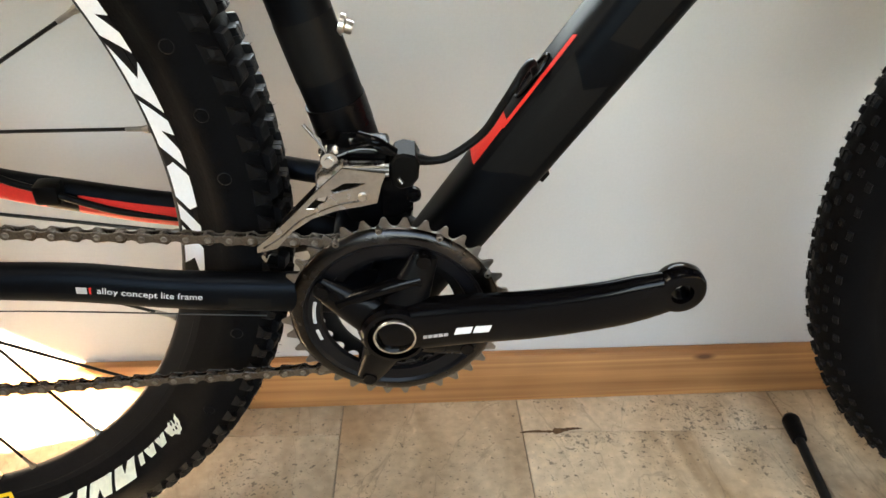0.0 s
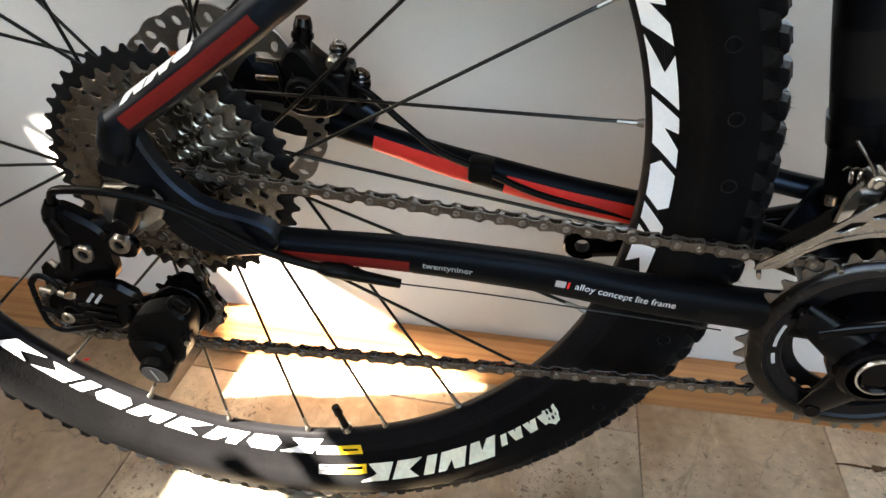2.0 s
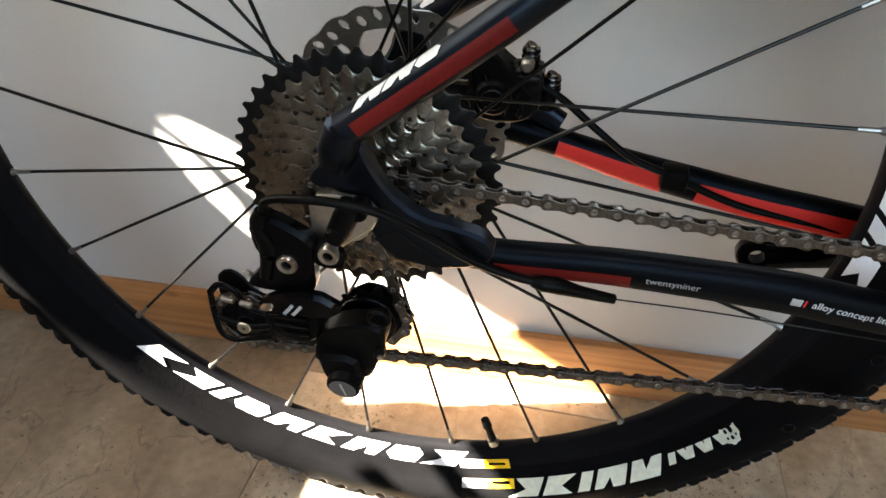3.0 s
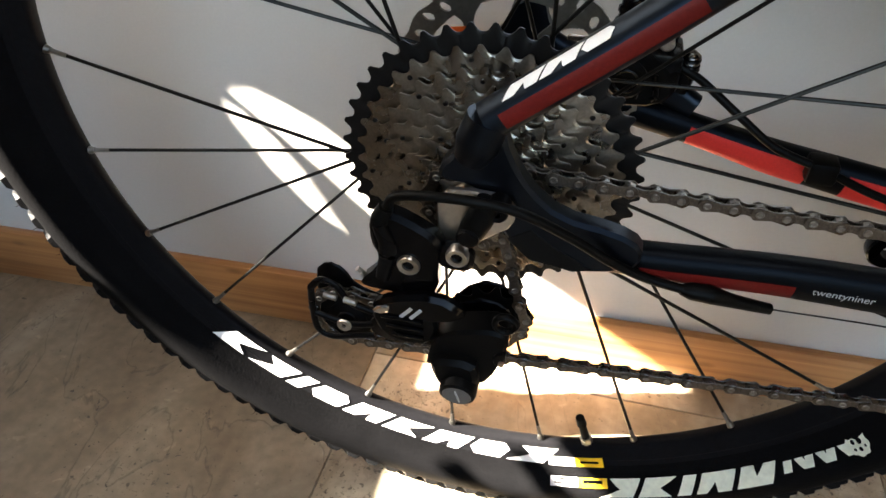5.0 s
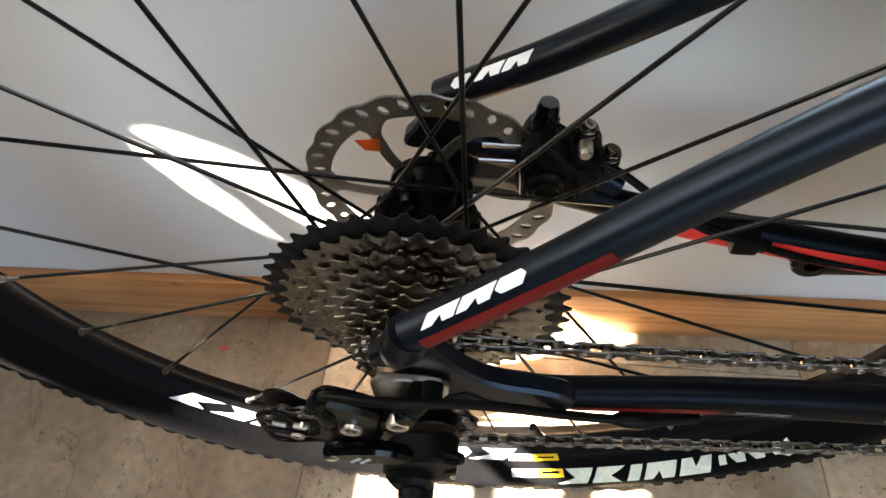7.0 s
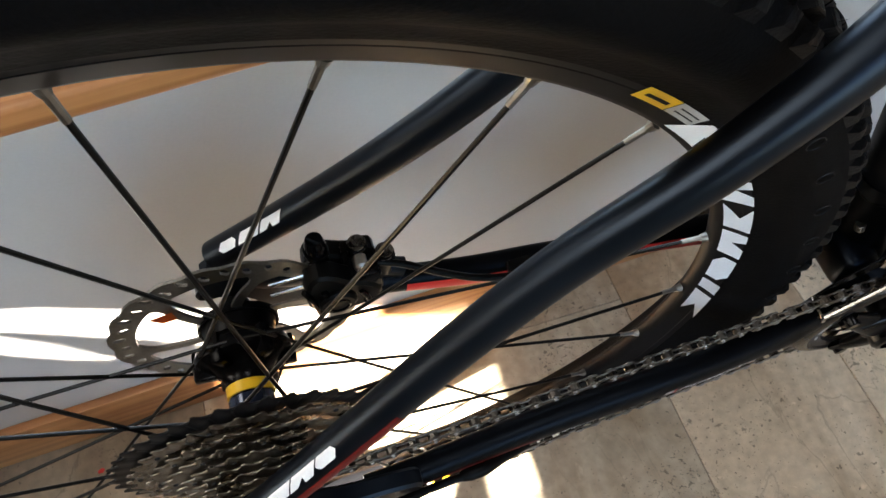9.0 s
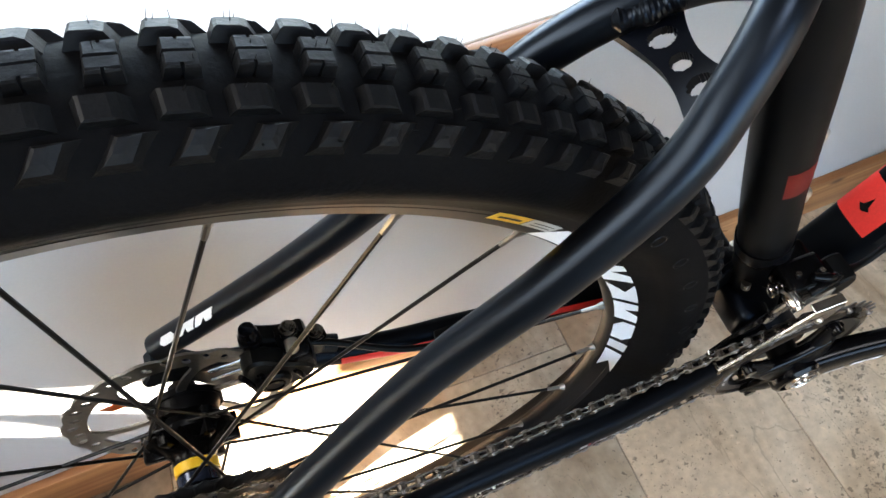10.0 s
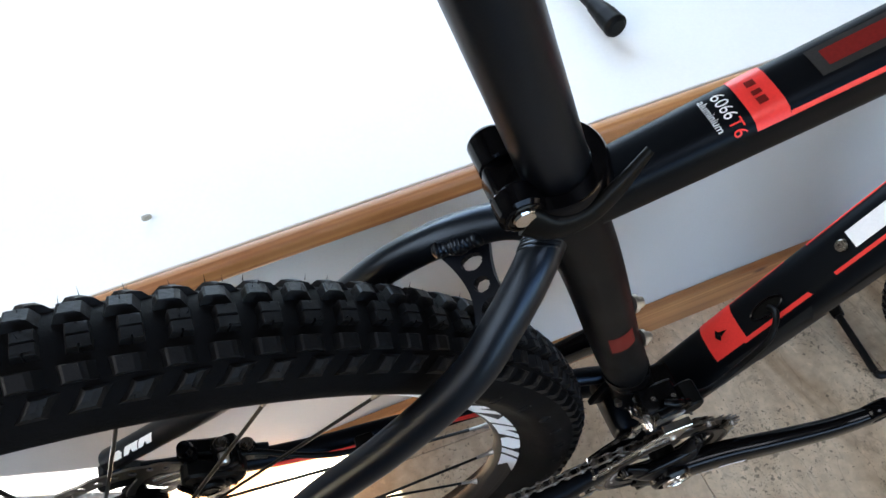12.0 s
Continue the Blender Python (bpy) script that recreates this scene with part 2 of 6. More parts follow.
    dist.operation = "ABSOLUTE"
    t.links.new(off2.outputs[0], dist.inputs[0])
    veins = ranged(dist, 0.0, 0.010, 1 - 0.30 * veined, 1.0)
    pale = ranged(nz(60, 3, 0.6), 0.66, 0.74, 1.0, 1.30)
    relief = times(pits, veins)
    shade = times(times(fine, tile), times(relief, pale))
    v = t.nodes.new("ShaderNodeVectorMath")
    v.operation = "SCALE"
    t.links.new(ramp.outputs[0], v.inputs[0])
    t.links.new(shade.outputs[0], v.inputs["Scale"])
    t.links.new(v.outputs[0], b.inputs["Base Color"])
    rough = ranged(nz(30, 4), 0.3, 0.7, 0.38, 0.60)
    t.links.new(rough.outputs[0], b.inputs["Roughness"])
    bp = t.nodes.new("ShaderNodeBump")
    bp.inputs["Strength"].default_value, bp.inputs["Distance"].default_value = 0.45, 0.0015
    t.links.new(relief.outputs[0], bp.inputs["Height"])
    t.links.new(bp.outputs[0], b.inputs["Normal"])
    return m


# besides the stone, tones hold the floor's light: shaded left, brighter right
TRAV_TAN_LIT = travertine_material("travertine_tan_smooth", 1.52, 0.3, 1.01, 0.9)
TRAV_BROWN_SHADED = travertine_material("travertine_brown_smooth", 0.62, 0.4, 1.05, 1.2)
TRAV_PALE_LIT = travertine_material("travertine_pale_pitted", 1.66, 1.4, 1.0, 0.8)
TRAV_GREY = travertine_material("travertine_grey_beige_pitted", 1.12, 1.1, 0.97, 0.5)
GOUGE = mat("brown_stone_gouge", (0.10, 0.055, 0.025), 0.9, grain=0.3, grain_scale=300, blotch=0.3, blotch_scale=60)
GROUT = mat("grout", (0.25, 0.20, 0.15), 0.9, grain=0.2, grain_scale=300, blotch=0.2)


# ---- mesh helpers ----
def finish(name, me, material, parent=None, label="", angle=35, smooth=True):
    me.materials.append(material)
    if smooth:
        for p in me.polygons:
            p.use_smooth = True
        me.set_sharp_from_angle(angle=radians(angle))
    ob = new(name, me)
    if parent:
        ob.parent = parent
    return tagged(ob, label)


def part(name, bm, material, parent=None, label="", angle=35, smooth=True):
    bmesh.ops.recalc_face_normals(bm, faces=bm.faces)
    me = bpy.data.meshes.new(name)
    bm.to_mesh(me)
    bm.free()
    return finish(name, me, material, parent, label, angle, smooth)


def share(ob, m, parent=None):
    """Another object on the same mesh."""
    o = new(ob.name.split(".")[0], ob.data)
    o.parent = parent or ob.parent
    o.matrix_basis = m
    return o


def box_bm(x0, x1, y0, y1, z0, z1, bev=0.0, seg=2):
    bm = bmesh.new()
    bmesh.ops.create_cube(bm, size=1, matrix=Matrix.Translation(((x0 + x1) / 2, (y0 + y1) / 2, (z0 + z1) / 2)) @ Matrix.Diagonal((x1 - x0, y1 - y0, z1 - z0, 1)))
    if bev:
        bmesh.ops.bevel(bm, geom=bm.edges[:], offset=bev, segments=seg, affect="EDGES", profile=0.5)
    return bm


def join(*bms):
    out = bms[0]
    for b in bms[1:]:
        me = bpy.data.meshes.new("t")
        b.to_mesh(me)
        b.free()
        out.from_mesh(me)
        bpy.data.meshes.remove(me)
    return out


def plate_bm(poly, y0, y1, bev=0.0006):
    """A flat outline in x and z, made solid from y0 to y1, with broken edges."""
    bm = bmesh.new()
    a = [bm.verts.new((x, y0, z)) for x, z in poly]
    b = [bm.verts.new((x, y1, z)) for x, z in poly]
    fa, fb = bm.faces.new(a), bm.faces.new(b[::-1])
    bm.normal_update()
    n = len(poly)
    for i in range(n):
        bm.faces.new((a[i], b[i], b[(i + 1) % n], a[(i + 1) % n]))
    if bev:
        edges = list(fa.edges) + list(fb.edges)
        bmesh.ops.bevel(bm, geom=edges, offset=bev, segments=1, affect="EDGES", clamp_overlap=True)
    bmesh.ops.triangulate(bm, faces=[f for f in bm.faces if len(f.verts) > 4])
    return bm


def soft_poly(poly, rounds=2):
    """Corners of an outline cut round."""
    for _ in range(rounds):
        out = []
        for i, p in enumerate(poly):
            q = poly[(i + 1) % len(poly)]
            out += [(p[0] * 0.75 + q[0] * 0.25, p[1] * 0.75 + q[1] * 0.25), (p[0] * 0.25 + q[0] * 0.75, p[1] * 0.25 + q[1] * 0.75)]
        poly = out
    return poly


def lathe_bm(profile, n=48, center=(0, 0, 0), closed=False):
    """Turns (radius, y) round the y axis through center."""
    bm = bmesh.new()
    rings = []
    for r, y in profile:
        if r < 1e-6:
            rings.append([bm.verts.new((center[0], center[1] + y, center[2]))])
        else:
            rings.append([bm.verts.new((center[0] + r * math.cos(2 * math.pi * i / n), center[1] + y, center[2] + r * math.sin(2 * math.pi * i / n))) for i in range(n)])
    pairs = list(zip(rings, rings[1:])) + ([(rings[-1], rings[0])] if closed else [])
    for a, b in pairs:
        for i in range(n):
            j = (i + 1) % n
            if len(a) == 1 and len(b) == 1:
                continue
            if len(a) == 1:
                bm.faces.new((a[0], b[i], b[j]))
            elif len(b) == 1:
                bm.faces.new((a[i], a[j], b[0]))
            else:
                bm.faces.new((a[i], a[j], b[j], b[i]))
    return bm


def rod_bm(p, q, r, n=8, r2=None):
    p, q = Vector(p), Vector(q)
    bm = bmesh.new()
    d = q - p
    bmesh.ops.create_cone(bm, cap_ends=True, segments=n, radius1=r, radius2=r if r2 is None else r2, depth=d.length,
                          matrix=Matrix.Translation((p + q) / 2) @ d.to_track_quat("Z", "Y").to_matrix().to_4x4())
    return bm


def glide(points, per=8):
    """A smooth line through the points (Catmull-Rom)."""
    p = [Vector(v) for v in points]
    p = [2 * p[0] - p[1], *p, 2 * p[-1] - p[-2]]
    out = []
    for i in range(1, len(p) - 2):
        for k in range(per):
            u = k / per
            a, b, c, d = p[i - 1], p[i], p[i + 1], p[i + 2]
            out.append(0.5 * (2 * b + (c - a) * u + (2 * a - 5 * b + 4 * c - d) * u * u + (3 * b - a - 3 * c + d) * u ** 3))
    out.append(p[-2])
    return out


class Tube:
    """A tube along a smooth line: half height ra in the bicycle's plane, half width rb across it, squareness power."""

    def __init__(self, points, ra, rb, power=2.0, per=8):
        self.line = glide(points, per)
        k = len(points)
        self.ra = list(np.interp(np.linspace(0, k - 1, len(self.line)), range(k), [ra] * k if np.isscalar(ra) else ra))
        self.rb = list(np.interp(np.linspace(0, k - 1, len(self.line)), range(k), [rb] * k if np.isscalar(rb) else rb))
        self.power = power
        self.run = [0.0]
        for a, b in zip(self.line, self.line[1:]):
            self.run.append(self.run[-1] + (b - a).length)
        self.length = self.run[-1]

    def at(self, s, phi, off=0.0):
        """The surface point at s metres along, phi degrees round (0: towards -y, 90: up), off metres outside it."""
        i = min(max(int(np.searchsorted(self.run, s)) - 1, 0), len(self.line) - 2)
        u = (s - self.run[i]) / max(self.run[i + 1] - self.run[i], 1e-9)
        c = self.line[i].lerp(self.line[i + 1], u)
        a, b = max(i - 1, 0), min(i + 2, len(self.line) - 1)
        t = (self.line[b] - self.line[a]).normalized()
        side = Vector((0, -1, 0))
        side = (side - t * side.dot(t)).normalized()
        up = side.cross(t)
        if up.z < 0 and abs(up.z) > 0.05:
            up = -up
        ra, rb = np.interp(s, self.run, self.ra) + off, np.interp(s, self.run, self.rb) + off
        cs, sn = math.cos(radians(phi)), math.sin(radians(phi))
        k = (abs(cs) ** self.power + abs(sn) ** self.power) ** (-1 / self.power)
        return c + side * (cs * k * rb) + up * (sn * k * ra)

    def bm(self, n=28, caps=True):
        bm = bmesh.new()
        rings = [[bm.verts.new(self.at(s, 360 * i / n)) for i in range(n)] for s in self.run]
        for a, b in zip(rings, rings[1:]):
            for i in range(n):
                bm.faces.new((a[i], a[(i + 1) % n], b[(i + 1) % n], b[i]))
        if caps:
            bm.faces.new(rings[0])
            bm.faces.new(rings[-1][::-1])
        return bm

    def patch(self, s0, s1, phi0, phi1, off=0.0004, slant=0.0, ns=10, nphi=8):
        """A thin film on the tube; slant shifts its end edge along the tube from phi0 to phi1."""
        bm = bmesh.new()
        g = []
        for i in range(ns + 1):
            row = []
            for j in range(nphi + 1):
                v = j / nphi
                row.append(bm.verts.new(self.at(s0 + (s1 - s0) * i / ns + slant * v, phi0 + (phi1 - phi0) * v, off)))
            g.append(row)
        for i in range(ns):
            for j in range(nphi):
                bm.faces.new((g[i][j], g[i + 1][j], g[i + 1][j + 1], g[i][j + 1]))
        return bm

    def shape(self, poly, off=0.0006):
        """A flat outline of (metres along, degrees round) laid on the tube."""
        bm = bmesh.new()
        bm.faces.new([bm.verts.new((s, p * 0.001, 0)) for s, p in poly])
        bm.normal_update()
        bmesh.ops.triangulate(bm, faces=bm.faces[:])
        bmesh.ops.subdivide_edges(bm, edges=bm.edges[:], cuts=2, use_grid_fill=True)
        for v in bm.verts:
            v.co = self.at(v.co.x, v.co.y * 1000, off)
        return bm


def words_bm(text, size, place):
    """Built-in lettering as a mesh; place(x, y) gives the point for a letter's own x and y in metres."""
    cu = bpy.data.curves.new("words", "FONT")
    cu.body, cu.size, cu.resolution_u = text, size, 3
    ob = bpy.data.objects.new("words", cu)
    scene.collection.objects.link(ob)
    dg = bpy.context.evaluated_depsgraph_get()
    me = bpy.data.meshes.new_from_object(ob.evaluated_get(dg))
    bm = bmesh.new()
    bm.from_mesh(me)
    bpy.data.objects.remove(ob)
    bpy.data.curves.remove(cu)
    bpy.data.meshes.remove(me)
    for v in bm.verts:
        v.co = place(v.co.x, v.co.y)
    return bm


# plain shapes that stand in for makers' prints
MARKS = {"A": ((0, 0), (0.34, 0), (0.50, 0.50), (0.66, 0), (1, 0), (1, 1), (0, 1)),
         "B": ((0, 0), (1, 0), (1, 1), (0.62, 1), (0.45, 0.45), (0.30, 1), (0, 1)),
         "C": ((0, 0), (1, 0), (0.55, 0.50), (1, 1), (0, 1)),
         "D": ((0, 0), (1, 0), (1, 1), (0, 1)),
         "E": ((0, 0), (1, 0), (1, 1), (0, 1), (0.50, 0.55)),
         "F": ((0.30, 0), (1, 0), (1, 0.60), (0.70, 1), (0, 1), (0, 0.40))}


def mark_bm(poly):
    """A flat outline in the unit square, cut fine enough to be bent onto a curved face."""
    bm = bmesh.new()
    bm.faces.new([bm.verts.new((u, v, 0)) for u, v in poly])
    bm.normal_update()
    bmesh.ops.triangulate(bm, faces=bm.faces[:])
    bmesh.ops.subdivide_edges(bm, edges=bm.edges[:], cuts=2, use_grid_fill=True)
    return bm


def on_face(tube, poly, s0, w, h0, h1, lean):
    """An outline laid on a tube's near face from s0 metres along, w metres long, between two heights over its middle line."""
    bm = mark_bm(poly)
    for v in bm.verts:
        s, h = s0 + w * v.co.x + lean * v.co.y, h0 + (h1 - h0) * v.co.y
        k = max(-0.98, min(0.98, h / float(np.interp(s, tube.run, tube.ra))))
        v.co = tube.at(s, math.degrees(math.atan2(k, (1 - abs(k) ** tube.power) ** (1 / tube.power))), 0.0006)
    return bm


def gear_bm(teeth, r_root, r_tip, r_in, y0, y1, sharp=0.45):
    """A toothed ring about the y axis."""
    bm = bmesh.new()
    per = 10
    n = teeth * per
    outer = []
    wave = (0.0, 0.02, 0.14, 0.48, 0.92, 1.0, 0.92, 0.48, 0.14, 0.02)
    for i in range(n):
        a = 2 * math.pi * i / n
        r = r_root + (r_tip - r_root) * wave[i % per]
        outer.append((r * math.cos(a), r * math.sin(a)))
    inner = [(r_in * math.cos(2 * math.pi * i / n), r_in * math.sin(2 * math.pi * i / n)) for i in range(n)]
    mid = [((r_root - 0.001) * math.cos(2 * math.pi * i / n), (r_root - 0.001) * math.sin(2 * math.pi * i / n)) for i in range(n)]
    ym = (y0 + y1) / 2
    h = (y1 - y0) / 2
    L = {}
    for key, ring, y in (("o0", outer, ym - h * sharp), ("o1", outer, ym + h * sharp), ("m0", mid, y0), ("m1", mid, y1), ("i0", inner, y0), ("i1", inner, y1)):
        L[key] = [bm.verts.new((x, y, z)) for x, z in ring]
    for a, b in (("o0", "m0"), ("m0", "i0"), ("i0", "i1"), ("i1", "m1"), ("m1", "o1"), ("o1", "o0")):
        for i in range(n):
            j = (i + 1) % n
            bm.faces.new((L[a][i], L[a][j], L[b][j], L[b][i]))
    return bm


def polar_bm(radii, n, keep, y0, y1, turn=0.0, twist=0.0):
    """A flat ring of cells round the y axis, those that keep(i, j) names, made solid."""
    bm = bmesh.new()
    V = {}

    def vert(i, j, y):
        j %= n
        if (i, j, y) not in V:
            a = turn + twist * i + 2 * math.pi * j / n
            V[i, j, y] = bm.verts.new((radii[i] * math.cos(a), y, radii[i] * math.sin(a)))
        return V[i, j, y]

    R = len(radii) - 1
    on = {(i, j): keep(i, j) for i in range(R) for j in range(n)}
    for (i, j), k in on.items():
        if not k:
            continue
        for y, flip in ((y0, 1), (y1, -1)):
            bm.faces.new([vert(i, j, y), vert(i + 1, j, y), vert(i + 1, j + 1, y), vert(i, j + 1, y)][::flip])
        for other, a, b in (((i - 1, j), (i, j), (i, j + 1)), ((i + 1, j), (i + 1, j), (i + 1, j + 1)), ((i, (j - 1) % n), (i, j), (i + 1, j)), ((i, (j + 1) % n), (i, j + 1), (i + 1, j + 1))):
            if not on.get(other, False):
                bm.faces.new((vert(*a, y0), vert(*b, y0), vert(*b, y1), vert(*a, y1)))
    return bm


def moved(bm, m):
    bmesh.ops.transform(bm, matrix=m, verts=bm.verts)
    return bm


# ---- room ----
WALL_M = pose(0, 0.2133, 0, 0, 0, math.degrees(math.atan(0.0333)))


def placed(ob, m, kind="structure", label="", category=""):
    ob.matrix_world = m
    return tagged(ob, label, category, kind=kind)


def build_room():
    placed(part("wall_north", box_bm(-0.90, 3.0, 0, 0.12, 0, 0.4922), WALLM), WALL_M, label="smooth warm grey painted low wall", category="wall")
    board = box_bm(-0.80, 3.0, -0.012, 0.0, 0.0, 0.068, 0.0025)
    placed(part("baseboard", board, WOOD), WALL_M, label="varnished pine baseboard along the low wall", category="baseboard")
    placed(part("ledge", box_bm(-0.80, 3.0, -0.040, 1.5, 0.4922, 0.5115, 0.001, 1), LEDGEM), WALL_M, label="wide white plastered ledge top above the low wall", category="ledge")
    trim = part("ledge_trim", box_bm(-0.80, 3.0, -0.0560, -0.0403, 0.4905, 0.5125, 0.0055, 4), WOOD)
    placed(trim, WALL_M, label="rounded pine edging along the white ledge", category="trim")
    def pierced(x0, x1, y0, y1, z0, z1, a0, a1, b0, b1):
        return join(box_bm(x0, a0, y0, y1, z0, z1), box_bm(a1, x1, y0, y1, z0, z1), box_bm(a0, a1, y0, y1, z0, b0), box_bm(a0, a1, y0, y1, b1, z1))

    placed(part("wall_far", pierced(-0.90, 3.1, 1.5, 1.6, 0.4, 2.5, -0.40, 1.32, 0.70, 1.70), LEDGEM), WALL_M, label="white wall with a window behind the ledge", category="wall")
    placed(part("wall_east", box_bm(3.0, 3.1, -2.5, 1.9, 0, 2.5), DIM), Matrix(), label="unseen side wall, darkened to cut bounce light", category="wall")
    placed(part("wall_south", pierced(-0.9, 3.1, -2.6, -2.5, 0, 2.5, -0.35, 2.05, 0.60, 2.10), DIM), Matrix(), label="unseen wall, darkened to cut bounce light, with a fill opening", category="wall")
    # unseen side wall with its window opening
    X0, X1 = -0.90, -0.80
    wy0, wy1, wz0, wz1 = -0.75, 0.10, 0.25, 0.95
    bm = join(box_bm(X0, X1, -2.6, wy0, 0, 2.5), box_bm(X0, X1, wy1, 0.45, 0, 1.05), box_bm(X0, X1, wy1, 0.45, 1.75, 2.5), box_bm(X0, X1, 0.45, 1.9, 0, 2.5), box_bm(X0, X1, wy0, wy1, 0, wz0), box_bm(X0, X1, wy0, wy1, wz1, 1.05), box_bm(X0, X1, wy0, wy1, 1.75, 2.5))
    placed(part("wall_west", bm, DIM), Matrix(), label="unseen side wall, darkened to cut bounce light, with masked openings", category="wall")
    sh = new("window_1")
    tagged(sh, "unseen boards cut to shape the sun patches", "window", kind="structure")

    def board(poly):
        bm = plate_bm([(y - 0.255, z + 0.527) for y, z in poly], -0.006, 0.006, 0.0008)
        part("shutter_board", moved(bm, Matrix.Translation((-0.85, 0, 0)) @ pose(0, 0, 0, 0, 0, 90)), WOOD, sh)

    # unseen boards cut to the sun patches' outlines: a low slot with a ragged slanted end and slats
    y_hi, z_lo, z_hi = 0.294, -0.052, 0.125
    zb, zt, yr = wz0 - 0.527, wz1 - 0.527, wy1 + 0.255
    board([(wy0 + 0.255, zb), (-0.005, zb), (-0.005, -0.006), (-0.027, 0.018), (-0.034, 0.033), (-0.057, 0.055), (-0.057, 0.092), (-0.096, 0.100), (-0.118, 0.118), (-0.118, zt), (wy0 + 0.255, zt)])
    board([(0.2330, zb), (yr, zb), (yr, zt), (y_hi, zt), (y_hi, 0.1016), (0.2895, 0.0995), (0.2922, 0.0851), (0.2927, 0.0698), (0.2913, 0.0614), (0.2873, 0.0487), (0.2822, 0.0337), (0.2765, 0.0246), (0.2717, 0.0170), (0.2580, 0.009), (0.2300, 0.004)])
    board([(-0.004, zb), (0.2325, zb), (0.2315, z_lo), (-0.004, z_lo)])
    board([(-0.117, z_hi), (0.2490, z_hi), (0.2658, 0.1310), (0.2750, 0.1262), (0.2809, 0.1208), (0.2845, 0.1150), (0.2887, 0.1016), (y_hi - 0.0003, 0.1016), (y_hi - 0.0003, zt), (-0.117, zt)])
    board([(0.2295, 0.0045), (0.2580, 0.0085), (0.2629, 0.0249), (0.2658, 0.0360), (0.2691, 0.0489), (0.2723, 0.0612), (0.2756, 0.0692), (0.2798, 0.0790), (0.2852, 0.0845), (0.2915, 0.0895), (0.2910, 0.0920), (0.2850, 0.0872), (0.2796, 0.0832), (0.2738, 0.0790), (0.2681, 0.0730), (0.2608, 0.0650), (0.2510, 0.055), (0.2440, 0.044), (0.2350, 0.026)])
    board([(-0.13, 0.018), (0.020, 0.020), (0.020, 0.034), (-0.13, 0.033)])
    board([(-0.13, 0.056), (-0.057, 0.056), (-0.020, 0.074), (0.015, 0.082), (0.012, 0.094), (-0.13, 0.092)])
    board([(0.075, z_lo), (0.150, z_lo), (0.150, 0.000), (0.135, 0.028), (0.100, 0.036), (0.078, 0.010)])
    board([(-0.079, 0.101), (-0.073, 0.101), (-0.080, z_hi), (-0.086, z_hi)])
    # added unseen blind stops direct sun; the west lamp stands before it
    blind = placed(part("window_2", box_bm(-0.888, -0.876, -0.78, 0.48, 1.02, 1.78, 0.002, 1), LEDGEM), Matrix(), label="unseen pale blind added to keep sun out of the upper opening", category="window")
    part("blind_rail", box_bm(-0.875, -0.860, -0.75, 0.45, 1.052, 1.066, 0.003, 2), LEDGEM, blind)
    # unseen ceiling with a skylight
    cx0, cx1, cy0, cy1 = 0.10, 0.80, -1.20, -0.50
    bm = join(box_bm(-0.9, cx0, -2.6, 2.0, 2.5, 2.62), box_bm(cx1, 3.1, -2.6, 2.0, 2.5, 2.62), box_bm(cx0, cx1, -2.6, cy0, 2.5, 2.62), box_bm(cx0, cx1, cy1, 2.0, 2.5, 2.62))
    placed(part("ceiling", bm, DIM), Matrix(), label="unseen ceiling, darkened to cut bounce light, with a skylight opening", category="ceiling")


build_room()


def build_small_things():
    # bent tube with rubber feet, lying on the floor by the front wheel
    st = new("floor_stand")
    st.location = (0.8860, 0.0990, 0)
    tagged(st, "black bent steel tube stand with rubber feet on the floor", "stand")
    t = Tube([(0.003, 0.05, 0.012), (-0.0015, 0.012, 0.011), (-0.0065, -0.026, 0.011), (-0.0100, -0.056, 0.011), (0.000, -0.0632, 0.011), (0.06, -0.070, 0.011), (0.25, -0.095, 0.011)], 0.0052, 0.0052)
    part("tube", t.bm(16), RODM, st)
    foot = Tube([(0.0058, 0.0740, 0.014), (0.0052, 0.068, 0.0135), (0.0034, 0.052, 0.0125), (0.0017, 0.038, 0.012)], [0.0065, 0.0098, 0.0092, 0.0080], [0.0065, 0.0098, 0.0092, 0.0080])
    part("rubber_foot", foot.bm(20), PLASTIC, st, "black rubber foot")
    # black rod with a rubber tip on the ledge
    rd = new("stand_leg")
    rd.location = (0.543, 0.312, 0.514)
    tagged(rd, "thin black rod with a rubber tip lying on the white ledge", "rod")
    t = Tube([(0.0, -0.004, 0.0125), (-0.006, 0.06, 0.016), (-0.03, 0.3, 0.03)], 0.0065, 0.0065)
    part("rod", t.bm(14), RODM, rd)
    t = Tube([(0.003, -0.030, 0.0125), (0.0025, -0.026, 0.0125), (0.0015, -0.008, 0.0127), (-0.001, 0.012, 0.0135)], [0.008, 0.0122, 0.0112, 0.0085], [0.008, 0.0122, 0.0112, 0.0085])
    part("rubber_tip", t.bm(18), PLASTIC, rd, "black rubber tip")
    rng = random.Random(5)

    def crumb(name, at, size, material, label):
        bm = bmesh.new()
        bmesh.ops.create_icosphere(bm, subdivisions=2, radius=1)
        for v in bm.verts:
            v.co *= 1 + rng.uniform(-0.25, 0.25)
            v.co = Vector((v.co.x * size[0], v.co.y * size[1], v.co.z * size[2]))
        ob = part(name, bm, material)
        ob.location = at
        tagged(ob, label, "crumb")

    crumb("plaster_chip", (0.0815, 0.2352, 0.516), (0.0045, 0.003, 0.002), CHIP, "small grey plaster chip on the white ledge")
    crumb("red_fleck", (-0.262, 0.150, 0.0008), (0.004, 0.0025, 0.0008), REDSPECK, "tiny red fleck on the stone floor")


build_small_things()

